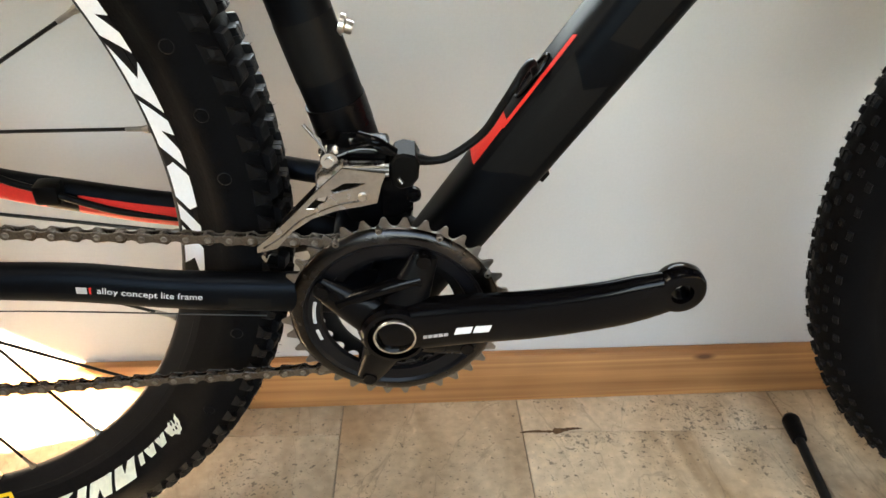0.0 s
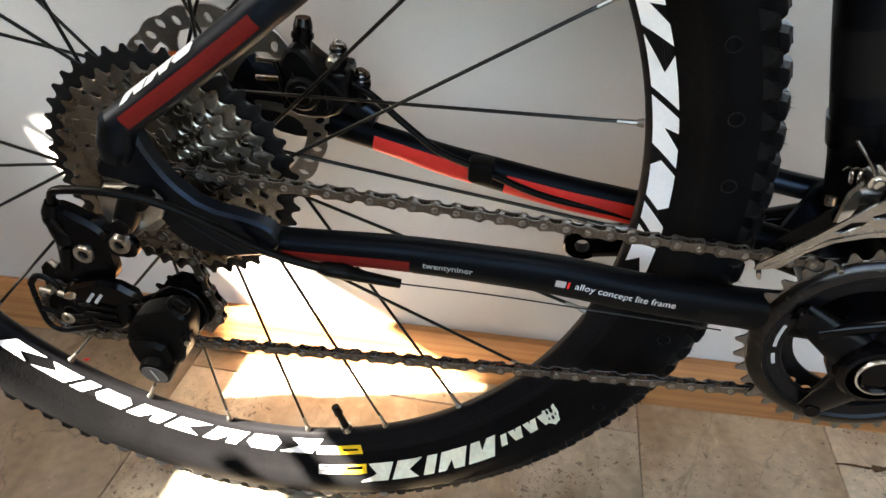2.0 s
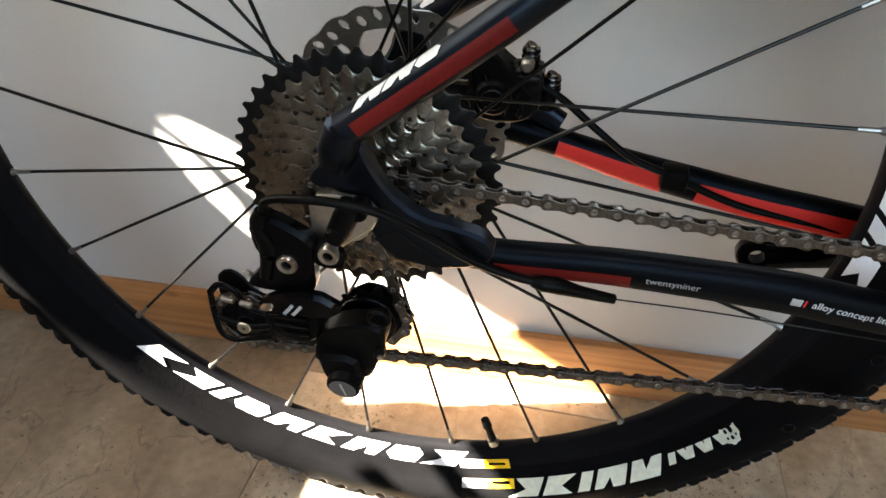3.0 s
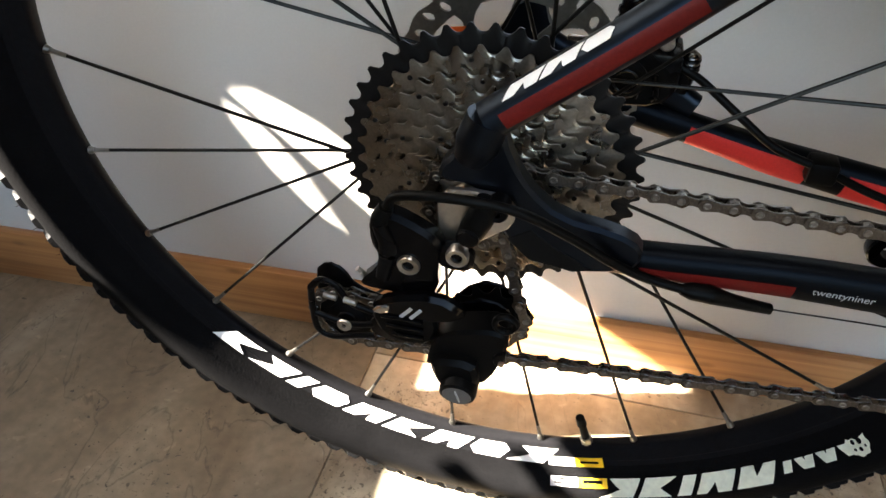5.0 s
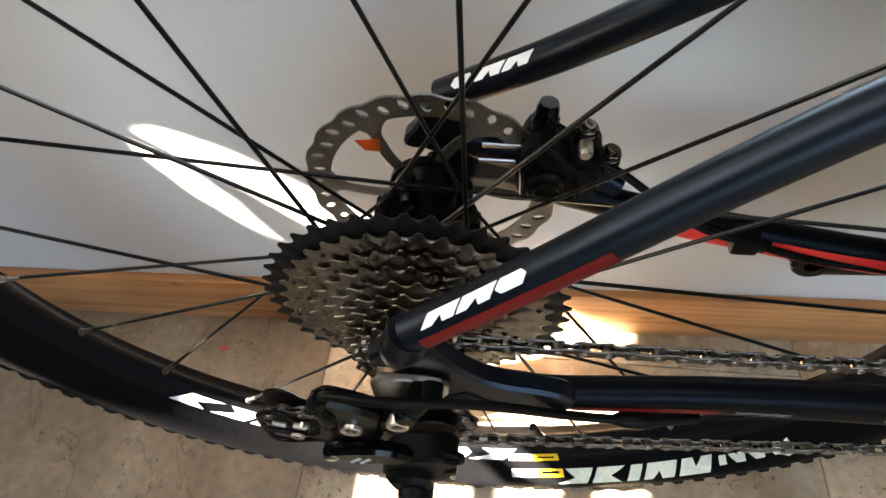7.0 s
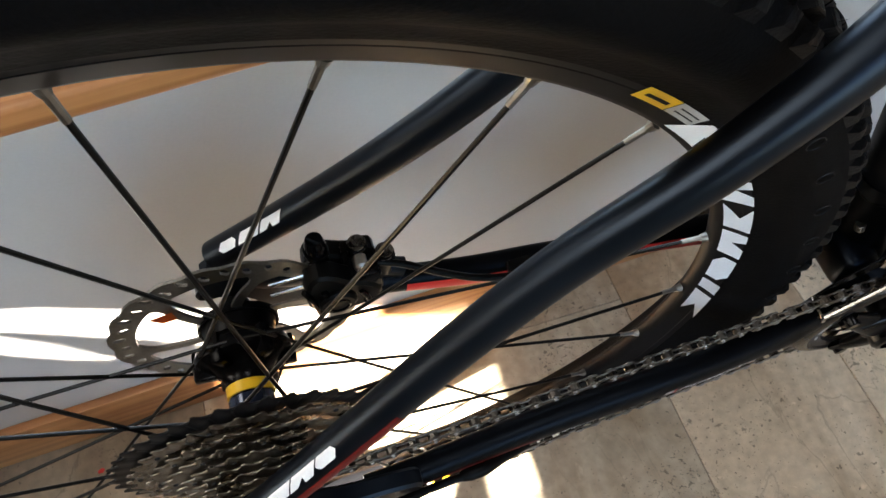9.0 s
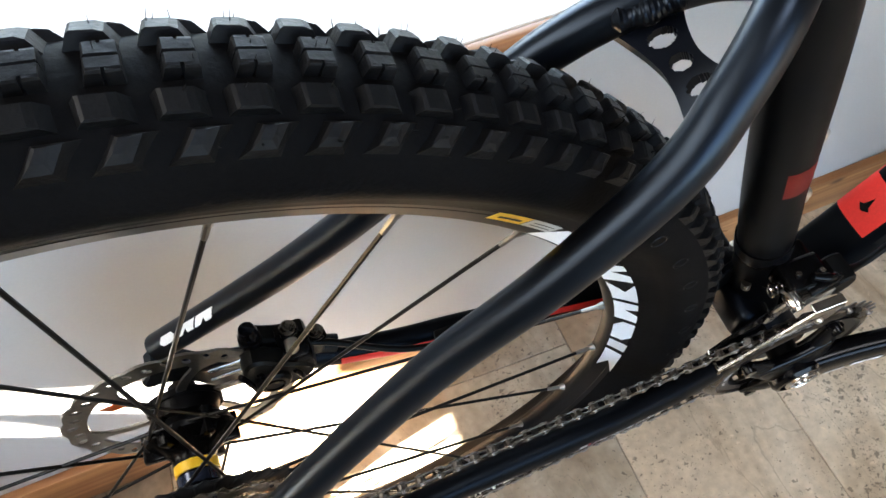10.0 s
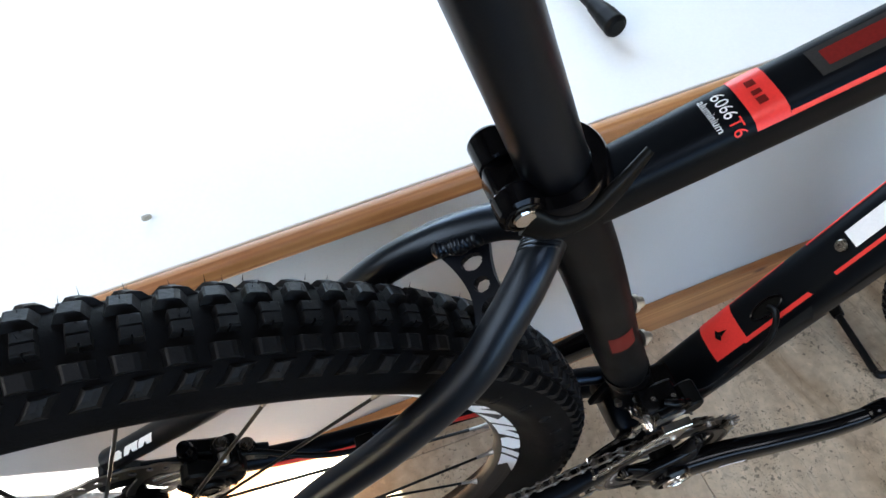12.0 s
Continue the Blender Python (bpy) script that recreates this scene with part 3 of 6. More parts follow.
# ---- bicycle ----
bike = new("bicycle")
bike.matrix_world = pose(0, 0, 0.37012, 6, 0, 0)
tagged(bike, "matte black and red hardtail mountain bike standing on a stone floor", "bicycle")

BB = (0.4448, 0.0, -0.055)


def text_on(tube, text, size, s0, phi0, material, parent, label, per_deg, flip=1):
    """Lettering along a tube from s0; per_deg: degrees round the tube per metre of letter height."""
    bm = words_bm(text, size, lambda x, y: tube.at(s0 + flip * x, phi0 + y * per_deg, 0.0007))
    return part("lettering", bm, material, parent, label, smooth=False)


def build_frame():
    # seat tube
    st = Tube([(0.4448, 0, -0.055), (0.417, 0, 0.0485), (0.390, 0, 0.137), (0.354, 0, 0.265), (0.3245, 0, 0.352)], [0.021, 0.018, 0.0178, 0.0178, 0.0185], [0.021, 0.018, 0.0178, 0.0178, 0.0185])
    seat_tube = part("seat_tube", st.bm(36), TUBE, bike, "matte black seat tube")
    part("grey_band", st.patch(0.152, 0.189, -80, 80), FRAME_GREY, seat_tube, "dark grey band")
    part("red_band", st.patch(0.225, 0.252, -24, 34), RED_DARK, seat_tube, "dull red rectangle")
    for z in (0.184, 0.116):
        x = 0.417 - 0.297 * (z - 0.0485)
        b = join(moved(lathe_bm([(0, -0.001), (0.0065, -0.001), (0.0065, 0.002), (0.004, 0.003), (0.004, 0.0065), (0.0035, 0.0075), (0.0018, 0.0075), (0.0018, 0.0055), (0, 0.0055)], 16), Matrix.Translation((x + 0.0172, 0, z + 0.005)) @ pose(0, 0, 0, 0, 0, -90) @ pose(0, 0, 0, -16, 0, 0)))
        part("bottle_bolt", b, ALU_SATIN, seat_tube, "small bright bottle cage bolt")
    # bottom bracket shell
    part("bottom_bracket", lathe_bm([(0, -0.043), (0.021, -0.043), (0.0225, -0.040), (0.0225, 0.040), (0.021, 0.043), (0, 0.043)], 36, BB), FRAME, bike)
    # down tube
    d = Vector((0.544, 0, 0.839))
    c0 = Vector((0.476, 0, -0.0305))
    pts = [c0 - d * 0.040, c0 + d * 0.03, c0 + d * 0.12, c0 + d * 0.25, c0 + d * 0.42, c0 + d * 0.60]
    dt = Tube(pts, [0.0205, 0.0215, 0.022, 0.023, 0.024, 0.025], [0.024, 0.0235, 0.0235, 0.0235, 0.024, 0.025], 3.2)
    down = part("down_tube", dt.bm(40), TUBE, bike, "squared matte black down tube with red and grey graphics")

    def S(x):
        return (x - pts[0].x) / d.x

    part("grey_panel", dt.shape([(0.109, 45), (0.120, 4), (0.124, -24), (0.196, -24), (0.186, 2), (0.200, 45)]), FRAME_GREY, down, "dark grey panel")
    part("grey_panel", dt.shape([(0.217, 20), (0.262, 20), (0.268, -24), (0.222, -24)]), FRAME_GREY, down, "dark grey panel")
    part("red_stripe", dt.patch(0.1380, 0.2075, 57.5, 65, 0.0006, slant=-0.002), RED, down, "thin bright red stripe")
    part("red_badge", dt.patch(0.1070, 0.1425, 60, 143, 0.0006), RED, down, "bright red badge panel")
    part("badge_mark", dt.shape([(0.1185, 96), (0.1215, 87), (0.1235, 93), (0.1315, 98), (0.1235, 103), (0.1215, 110), (0.1185, 100)], 0.0012), BLACK, down, "small black emblem")
    for s0, s1, p0, p1 in ((0.1425, 0.2020, 137, 143), (0.2240, 0.3050, 134, 140), (0.2300, 0.3050, 60, 66)):
        part("red_line", dt.patch(s0, s1, p0, p1), RED, down, "thin red line")
    part("white_panel", dt.patch(0.2540, 0.4080, 76, 108, 0.0008), WHITE, down, "glossy white panel")
    b = join(lathe_bm([(0, 0), (0.0048, 0), (0.0048, 0.0015), (0.0038, 0.0022), (0.0022, 0.0022), (0.0022, 0.0010), (0, 0.0010)], 20))
    p = dt.at(0.2465, 93, 0.0)
    part("bottle_bolt", moved(b, Matrix.Translation(p) @ Vector((-0.839, 0, 0.544)).to_track_quat("Y", "Z").to_matrix().to_4x4()), STEEL, down, "dull steel bottle cage bolt")
    # cable port
    port = []
    for k in range(20):
        a = 2 * math.pi * k / 20
        port.append((0.1710 + 0.0155 * math.cos(a), 86 + 13 * math.sin(a)))
    grommet = part("cable_port", dt.shape(port, 0.0008), PLASTIC, down, "oval black cable port")
    part("port_rim", Tube([tuple(dt.at(u, v, 0.0010)) for u, v in port + port[:1]], 0.0013, 0.0013).bm(8), GLOSS, grommet)
    b = box_bm(-0.004, 0.004, -0.006, 0.006, -0.004, 0.003, 0.001)
    part("cable_guide", moved(b, Matrix.Translation(dt.at(S(0.5205) , -90, 0.002)) @ pose(0, 0, 0, 0, -57, 0)), PLASTIC, down)
    # brake hose under the down tube
    hose = [dt.at(S(x), -90, 0.003) for x in (0.475, 0.50, 0.53, 0.57, 0.62, 0.68)]
    part("rear_brake_hose", Tube(hose, 0.0026, 0.0026).bm(10), PLASTIC, bike, "black hydraulic hose")
    # top tube
    tt = Tube([(0.326, 0, 0.3315), (0.40, 0, 0.3505), (0.50, 0, 0.3760), (0.62, 0, 0.4065), (0.76, 0, 0.4425)], [0.0138, 0.0150, 0.0162, 0.0175, 0.0185], [0.0140, 0.0155, 0.0168, 0.0180, 0.0190], 3.6)
    top = part("top_tube", tt.bm(40), TUBE, bike, "squared matte black top tube with red band and lettering")

    def T(x):
        return (x - 0.326) / 0.9695

    part("red_band", tt.patch(T(0.4165), T(0.4320), 34, 146, 0.0005), RED, top, "bright red band")
    part("red_line", tt.patch(T(0.4320), T(0.70), 34, 42, 0.0005), RED, top, "thin red line")
    part("grey_panel", tt.patch(T(0.450), T(0.70), 65, 115, 0.0005), FRAME_GREY2, top, "dark grey panel")
    part("red_panel", tt.patch(T(0.455), T(0.70), 76, 105, 0.0009), RED_DARK, top, "dull red panel")
    for k, w in ((0, 12), (1, 9), (2, 11)):
        part("band_mark", tt.patch(T(0.4218), T(0.4262), 68 + 17 * k, 68 + 17 * k + w, 0.0009), RED_DARK, top, "small dark print")

    def across(x, y, s0):
        return tt.at(T(s0) + y, 118 - x * 2750, 0.0007)

    part("lettering", words_bm("6066", 0.0092, lambda x, y: across(x, y, 0.4065)), WHITE, top, "white lettering 6066", smooth=False)
    part("lettering", words_bm("T6", 0.0092, lambda x, y: across(x + 0.0188, y, 0.4065)), RED, top, "red lettering T6", smooth=False)
    part("lettering", words_bm("aluminium", 0.0056, lambda x, y: across(x, y, 0.4008)), WHITE, top, "white lettering aluminium", smooth=False)
    # head tube and fork crown, out beyond
    part("head_tube", Tube([(0.785, 0, 0.405), (0.760, 0, 0.49)], 0.026, 0.026).bm(32), FRAME, bike)
    for sy in (-1, 1):
        part("fork_leg", Tube([(0.825, sy * 0.055, 0.33), (0.95, sy * 0.06, 0.16), (1.100, sy * 0.062, 0.0)], 0.017, 0.017).bm(24), FRAME, bike, "black suspension fork leg")
    part("fork_crown", box_bm(0.79, 0.84, -0.07, 0.07, 0.36, 0.405, 0.012, 3), FRAME, bike)

    # stays, mirrored left and right
    for sy in (1, -1):
        if sy == 1:
            line = [(0.0065, -0.0770, 0.0620), (0.067, -0.0646, 0.1068), (0.1175, -0.0547, 0.1472), (0.1675, -0.0485, 0.1895), (0.2171, -0.0480, 0.2315), (0.2638, -0.0435, 0.2750), (0.2880, -0.0327, 0.3000), (0.3070, -0.0200, 0.3170), (0.3240, -0.0042, 0.3270)]
        else:
            line = [(0.0065, 0.0770, 0.0600), (0.067, 0.0670, 0.1020), (0.1175, 0.0545, 0.1460), (0.1675, 0.0476, 0.1890), (0.2171, 0.0463, 0.2343), (0.2480, 0.0408, 0.2645), (0.2800, 0.0325, 0.2875), (0.3080, 0.0228, 0.3008), (0.3270, 0.0100, 0.3065)]
        ss = Tube(line, [0.0098, 0.0100, 0.0101, 0.0101, 0.0102, 0.0104, 0.0104, 0.0104, 0.0102], [0.0095, 0.0098, 0.0101, 0.0101, 0.0102, 0.0104, 0.0104, 0.0104, 0.0102])
        stay = part("seat_stay", ss.bm(28), FRAME, bike, "round matte black seat stay")
        if sy == 1:
            near, near_stay = stay, ss
        if sy == 1:
            part("red_panel", ss.patch(0.008, 0.104, -30, 20, 0.0003), RED_DARK, stay, "dull red panel")
            # maker's mark, as plain cut blocks
            for kind, s0, wide in (("A", 0.0125, 0.0178), ("A", 0.0315, 0.0178), ("F", 0.0505, 0.0150)):
                bm = mark_bm(MARKS[kind])
                for v in bm.verts:
                    v.co = ss.at(s0 + wide * v.co.x + 0.0065 * v.co.y, 43 + 33 * v.co.y, 0.0006)
                part("maker_mark", bm, WHITE, stay, "white maker's mark", smooth=False)
        else:
            for kind, s0, wide in (("F", 0.0120, 0.0140), ("A", 0.0290, 0.0165), ("A", 0.0470, 0.0165)):
                bm = mark_bm(MARKS[kind])
                for v in bm.verts:
                    v.co = ss.at(s0 + wide * v.co.x + 0.0055 * v.co.y, 44 + 34 * v.co.y, 0.0006)
                part("maker_mark", bm, WHITE, stay, "white maker's mark", smooth=False)
        if sy == 1:
            line = [(0.055, -0.069, -0.0115), (0.0893, -0.0665, -0.0160), (0.155, -0.0620, -0.0166), (0.205, -0.0595, -0.0185), (0.255, -0.0575, -0.0216), (0.305, -0.0535, -0.0300), (0.3655, -0.0455, -0.0385), (0.432, -0.030, -0.0515)]
        else:
            line = [(0.060, 0.067, -0.0020), (0.121, 0.0600, -0.0115), (0.165, 0.0565, -0.0205), (0.204, 0.0550, -0.0270), (0.2566, 0.0520, -0.0345), (0.304, 0.0490, -0.0385), (0.366, 0.0420, -0.0440), (0.432, 0.030, -0.0520)]
        cs = Tube(line, [0.0105, 0.0098, 0.0112, 0.0120, 0.0128, 0.0128, 0.0135, 0.016], [0.0085, 0.0088, 0.0092, 0.0095, 0.0095, 0.0095, 0.010, 0.012], 2.4)
        stay = part("chain_stay", cs.bm(28), TUBE, bike, "curved matte black chain stay")
        if sy == 1:
            part("red_panel", cs.patch(0.034, 0.112, -38, 8, 0.0003), RED_DARK, stay, "dull red panel")
            part("grey_panel", cs.patch(0.114, 0.262, -42, -4, 0.0003), FRAME_GREY, stay, "dark grey panel")
            part("grey_panel", cs.patch(0.286, 0.312, -34, 8, 0.0003), FRAME_GREY, stay, "dark grey panel")
            text_on(cs, "alloy concept lite frame", 0.0064, 0.2105, 2, WHITE, stay, "white lettering alloy concept lite frame", 4200)
            text_on(cs, "twentyniner", 0.0062, 0.120, -5, GREYTXT, stay, "pale lettering twentyniner", 4400)
            part("mark", cs.shape([(0.199, -2), (0.2050, -2), (0.2050, 18), (0.199, 18)]), GREYTXT, stay)
            part("mark", cs.shape([(0.2062, -2), (0.2072, -2), (0.2072, 18), (0.2062, 18)]), RED, stay)
        else:
            part("red_panel", cs.patch(0.056, 0.132, -84, 30, 0.0003, nphi=14), RED, stay, "bright red panel")
            part("red_panel", cs.patch(0.156, 0.290, -84, 30, 0.0003, nphi=14), RED, stay, "bright red panel")
    # bridge between the seat stays: pierced plate and weld bead
    bm = bmesh.new()
    holes = (-0.50, 0.0, 0.50)
    rows = []
    nu, nv = 90, 24
    for i in range(nu + 1):
        u = -1 + 2 * i / nu
        row = []
        for j in range(nv + 1):
            v = -1 + 2 * j / nv
            k = 0.52 + 0.48 * abs(u) ** 1.7
            w = (u + 1) / 2
            row.append((0.2895 + 0.0010 * u - 0.001 * u * u + v * k * (0.0125 + 0.0035 * w), 0.030 * u, 0.2838 - 0.004 * u + 0.0040 * u * u + v * k * (0.0085 - 0.0040 * w)))
        rows.append(row)

    def hole(i, j):
        u, v = -1 + 2 * (i + 0.5) / nu, -1 + 2 * (j + 0.5) / nv
        return any(((u - c) / 0.165) ** 2 + (v / 0.55) ** 2 < 1 for c in holes)

    V = [[bm.verts.new(p) for p in row] for row in rows]
    for i in range(nu):
        for j in range(nv):
            if not hole(i, j):
                bm.faces.new((V[i][j], V[i + 1][j], V[i + 1][j + 1], V[i][j + 1]))
    bmesh.ops.recalc_face_normals(bm, faces=bm.faces)
    bmesh.ops.solidify(bm, geom=bm.faces[:], thickness=0.005)
    bl = part("stay_bridge", bm, FRAME_BLUE, bike, "pierced blue-black bridge plate between the seat stays")
    rng = random.Random(8)
    FARWELD = ((0.2712, 0.0260, 0.2886), (0.2848, 0.0220, 0.2926), (0.2971, 0.0180, 0.3000))
    n = 40
    spine = [Vector(FARWELD[0]).lerp(Vector(FARWELD[2]), k / n) + (Vector(FARWELD[1]) - (Vector(FARWELD[0]) + Vector(FARWELD[2])) / 2) * (1 - (2 * k / n - 1) ** 2) for k in range(n + 1)]
    fat = [(0.0050 + 0.0009 * math.cos(2 * math.pi * k / n * 2) + 0.00020 * math.sin(k * 1.9)) * min(1.0, (0.15 + 0.2 * min(k, n - k)) ** 0.6) for k in range(n + 1)]
    tagged(part("weld_bead", Tube([tuple(p) for p in spine], fat, fat).bm(18), FRAME, bl), kind="stuff")
    for k in range(4):
        at = near_stay.run[-1] - 0.0150 + 0.0019 * k
        ring = [near_stay.at(at + 0.0045 * math.cos(radians(a)), a, -0.0005) for a in range(20, 241, 20)]
        part("weld_ripple", Tube([tuple(p) for p in ring], 0.0011 + rng.uniform(-0.0002, 0.0002), 0.0010).bm(8), FRAME, near)
    # chain stay yoke behind the tyre
    yoke = part("stay_yoke", box_bm(0.404, 0.430, -0.030, 0.030, -0.040, -0.004, 0.008, 3), FRAME, bike)
    part("yoke_gusset", plate_bm([(0.392, -0.012), (0.402, 0.020), (0.414, 0.034), (0.424, 0.030), (0.420, 0.004), (0.408, -0.016)], 0.004, 0.010, 0.001), FRAME, yoke)
    for x, y, z in ((0.4060, -0.012, 0.0215), (0.4100, 0.016, 0.0310)):
        part("yoke_bolt", moved(lathe_bm([(0, -0.002), (0.0020, -0.002), (0.0032, -0.001), (0.0034, 0.004), (0, 0.004)], 16), Matrix.Translation((x, y, z)) @ pose(0, 0, 0, 70, 0, 0)), ALU_SATIN, yoke)
    part("stay_yoke_tube", Tube([(0.362, 0.030, 0.012), (0.40, 0.022, 0.010), (0.43, 0.012, 0.012)], 0.008, 0.008).bm(16), FRAME, bike)

    # dropouts
    DROP = [(-0.004, 0.060), (-0.0090, 0.042), (-0.0170, 0.0325), (-0.0165, 0.0245), (0.0000, 0.0235), (0.0120, 0.0130), (0.0180, -0.0060), (0.0300, -0.0190), (0.0560, -0.0240), (0.0800, -0.0190), (0.0890, -0.0120), (0.0890, 0.0000), (0.0750, 0.0070), (0.0460, 0.0115), (0.0290, 0.0262), (0.0184, 0.0444), (0.0140, 0.0600)]
    for sy in (-1, 1):
        ys = sorted((sy * 0.0665, sy * 0.0785))
        dr = part("dropout", plate_bm(soft_poly(DROP, 1), *ys, 0.002), FRAME, bike, "forged matte black dropout")
        if sy == -1:
            part("collar", Tube([(-0.001, -0.077, 0.040), (0.0025, -0.0775, 0.050), (0.007, -0.0772, 0.064)], [0.0085, 0.0112, 0.0106], [0.0080, 0.0102, 0.0102]).bm(24), FRAME, dr)
            part("grey_panel", plate_bm([(0.020, -0.006), (0.032, -0.018), (0.056, -0.022), (0.066, -0.019), (0.046, -0.008), (0.032, 0.002)], -0.0795, -0.0780, 0.0004), FRAME_GREY, dr)
    part("rear_axle", lathe_bm([(0, -0.082), (0.0085, -0.082), (0.0085, -0.079), (0.0060, -0.079), (0.006, 0.082), (0, 0.082)], 20), BLACK, bike)


build_frame()


def build_seat():
    ax = Vector((-0.292, 0, 0.956)).normalized()
    base = Vector((0.3258, 0, 0.3585))
    post = part("seat_post", Tube([base - ax * 0.02, base + ax * 0.1, base + ax * 0.36], 0.0155, 0.0155).bm(40), FRAME, bike, "matte black seat post with a graduated scale")
    for k in range(9):
        h = 0.03 + 0.012 * k
        p = base + ax * h
        b = box_bm(-0.0001, 0.0001, -0.0016, 0.0016, -0.0005, 0.0005)
        q = Matrix.Translation(p) @ pose(0, 0, 0, 0, 0, 0) @ ax.to_track_quat("Z", "Y").to_matrix().to_4x4() @ pose(0, 0, 0, 0, 0, 205) @ Matrix.Translation((0.0156, 0, 0))
        part("scale_mark", moved(b, q), GREYTXT, post)
    q = Matrix.Translation(base) @ ax.to_track_quat("Z", "Y").to_matrix().to_4x4()
    ring = lathe_bm([(0.0178, -0.010), (0.0225, -0.010), (0.0235, -0.008), (0.0235, 0.008), (0.0225, 0.010), (0.0162, 0.010)], 48, closed=True)
    clamp = part("seat_clamp", moved(ring, q @ pose(0, 0, 0, 90)), GLOSS, bike, "glossy black quick-release seat clamp")
    # rear lugs, pivot and lever
    bolt = Vector((0.3020, -0.0125, 0.3625))
    part("lug", box_bm(0.2935, 0.3115, -0.0100, 0.0125, 0.3510, 0.3680, 0.004, 3), GLOSS, clamp)
    lug = lathe_bm([(0, -0.0055), (0.0092, -0.0055), (0.0108, -0.0040), (0.0110, 0.0050), (0.0098, 0.0065), (0, 0.0065)], 36, bolt)
    part("pivot_housing", lug, GLOSS, clamp)
    part("pivot_rim", lathe_bm([(0.0072, -0.0062), (0.0080, -0.0066), (0.0088, -0.0060), (0.0088, -0.0050), (0.0072, -0.0050)], 36, bolt, closed=True), BLACK, clamp)
    part("pivot_bolt", lathe_bm([(0, -0.0072), (0.0046, -0.0072), (0.0054, -0.0064), (0.0054, -0.0045), (0, -0.0045)], 28, bolt), ALU, clamp, "bright silver pivot bolt")
    lev = Tube([(0.3040, -0.0165, 0.3570), (0.3150, -0.0215, 0.3530), (0.3290, -0.0230, 0.3555), (0.3430, -0.0205, 0.3650), (0.3590, -0.0150, 0.3770)], [0.0088, 0.0072, 0.0060, 0.0052, 0.0024], [0.0034, 0.0034, 0.0030, 0.0026, 0.0018], 2.6)
    part("lever", lev.bm(20), PLASTIC, clamp, "black quick-release lever")
    part("barrel_nut", lathe_bm([(0, -0.004), (0.0095, -0.004), (0.0105, -0.003), (0.0105, 0.012), (0.009, 0.014), (0, 0.014)], 28, (0.3035, 0.0140, 0.3620)), GLOSS, clamp)


build_seat()


# ---- wheels ----
def ring_patch(profile_at, a0, a1, r0, r1, skew=0.0):
    """A film on a wheel's side between two angles (degrees) and two radii; profile_at(r) gives y there. skew: degrees by which its outer edge is turned."""
    bm = bmesh.new()
    n = max(2, int(abs(a1 - a0) / 1.2))
    m = 5
    g = []
    for i in range(n + 1):
        row = []
        for j in range(m + 1):
            v = j / m
            r = r0 + (r1 - r0) * v
            a = radians(a0 + (a1 - a0) * i / n + skew * v)
            row.append(bm.verts.new((r * math.cos(a), profile_at(r), r * math.sin(a))))
        g.append(row)
    for i in range(n):
        for j in range(m):
            bm.faces.new((g[i][j], g[i + 1][j], g[i + 1][j + 1], g[i][j + 1]))
    return bm


def bold_marks(side, a, step, kinds, lo, hi, sk, material, parent, name, label):
    """A run of bold cut blocks round a wheel, standing in for a maker's mark."""
    for kind in kinds:
        w = step * (0.34 if kind == "D" else 0.86)
        bm = mark_bm(MARKS[kind])
        for v in bm.verts:
            u, h = v.co.x, v.co.y
            r, t = lo + (hi - lo) * h, radians(a + w * u + sk * h)
            v.co = (r * math.cos(t), side(r), r * math.sin(t))
        part(name, bm, material, parent, label, smooth=False)
        a += w + step * 0.14
    return a


R_RIM_IN, R_RIM_OUT = 0.2992, 0.3185


def rim_side(r):
    return -(0.0066 + (r - 0.3032) / 0.0143 * 0.0060) - 0.0006


def tyre_side(r):
    """The y of the tyre's near flank at radius r, between the bead and the shoulder."""
    u, p = abs(r - 0.3435) / 0.0252, 2.4 if r > 0.3435 else 1.6
    return -0.0288 * max(0.0, 1 - u ** p) ** (1 / p) - 0.0009



def squarish(a):
    """How far a tyre section, squared above and lean towards the bead, stands out of an ellipse at an angle."""
    p = 2.4 if math.cos(a) > 0 else 1.6
    return (abs(math.cos(a)) ** p + abs(math.sin(a)) ** p) ** (-1 / p)



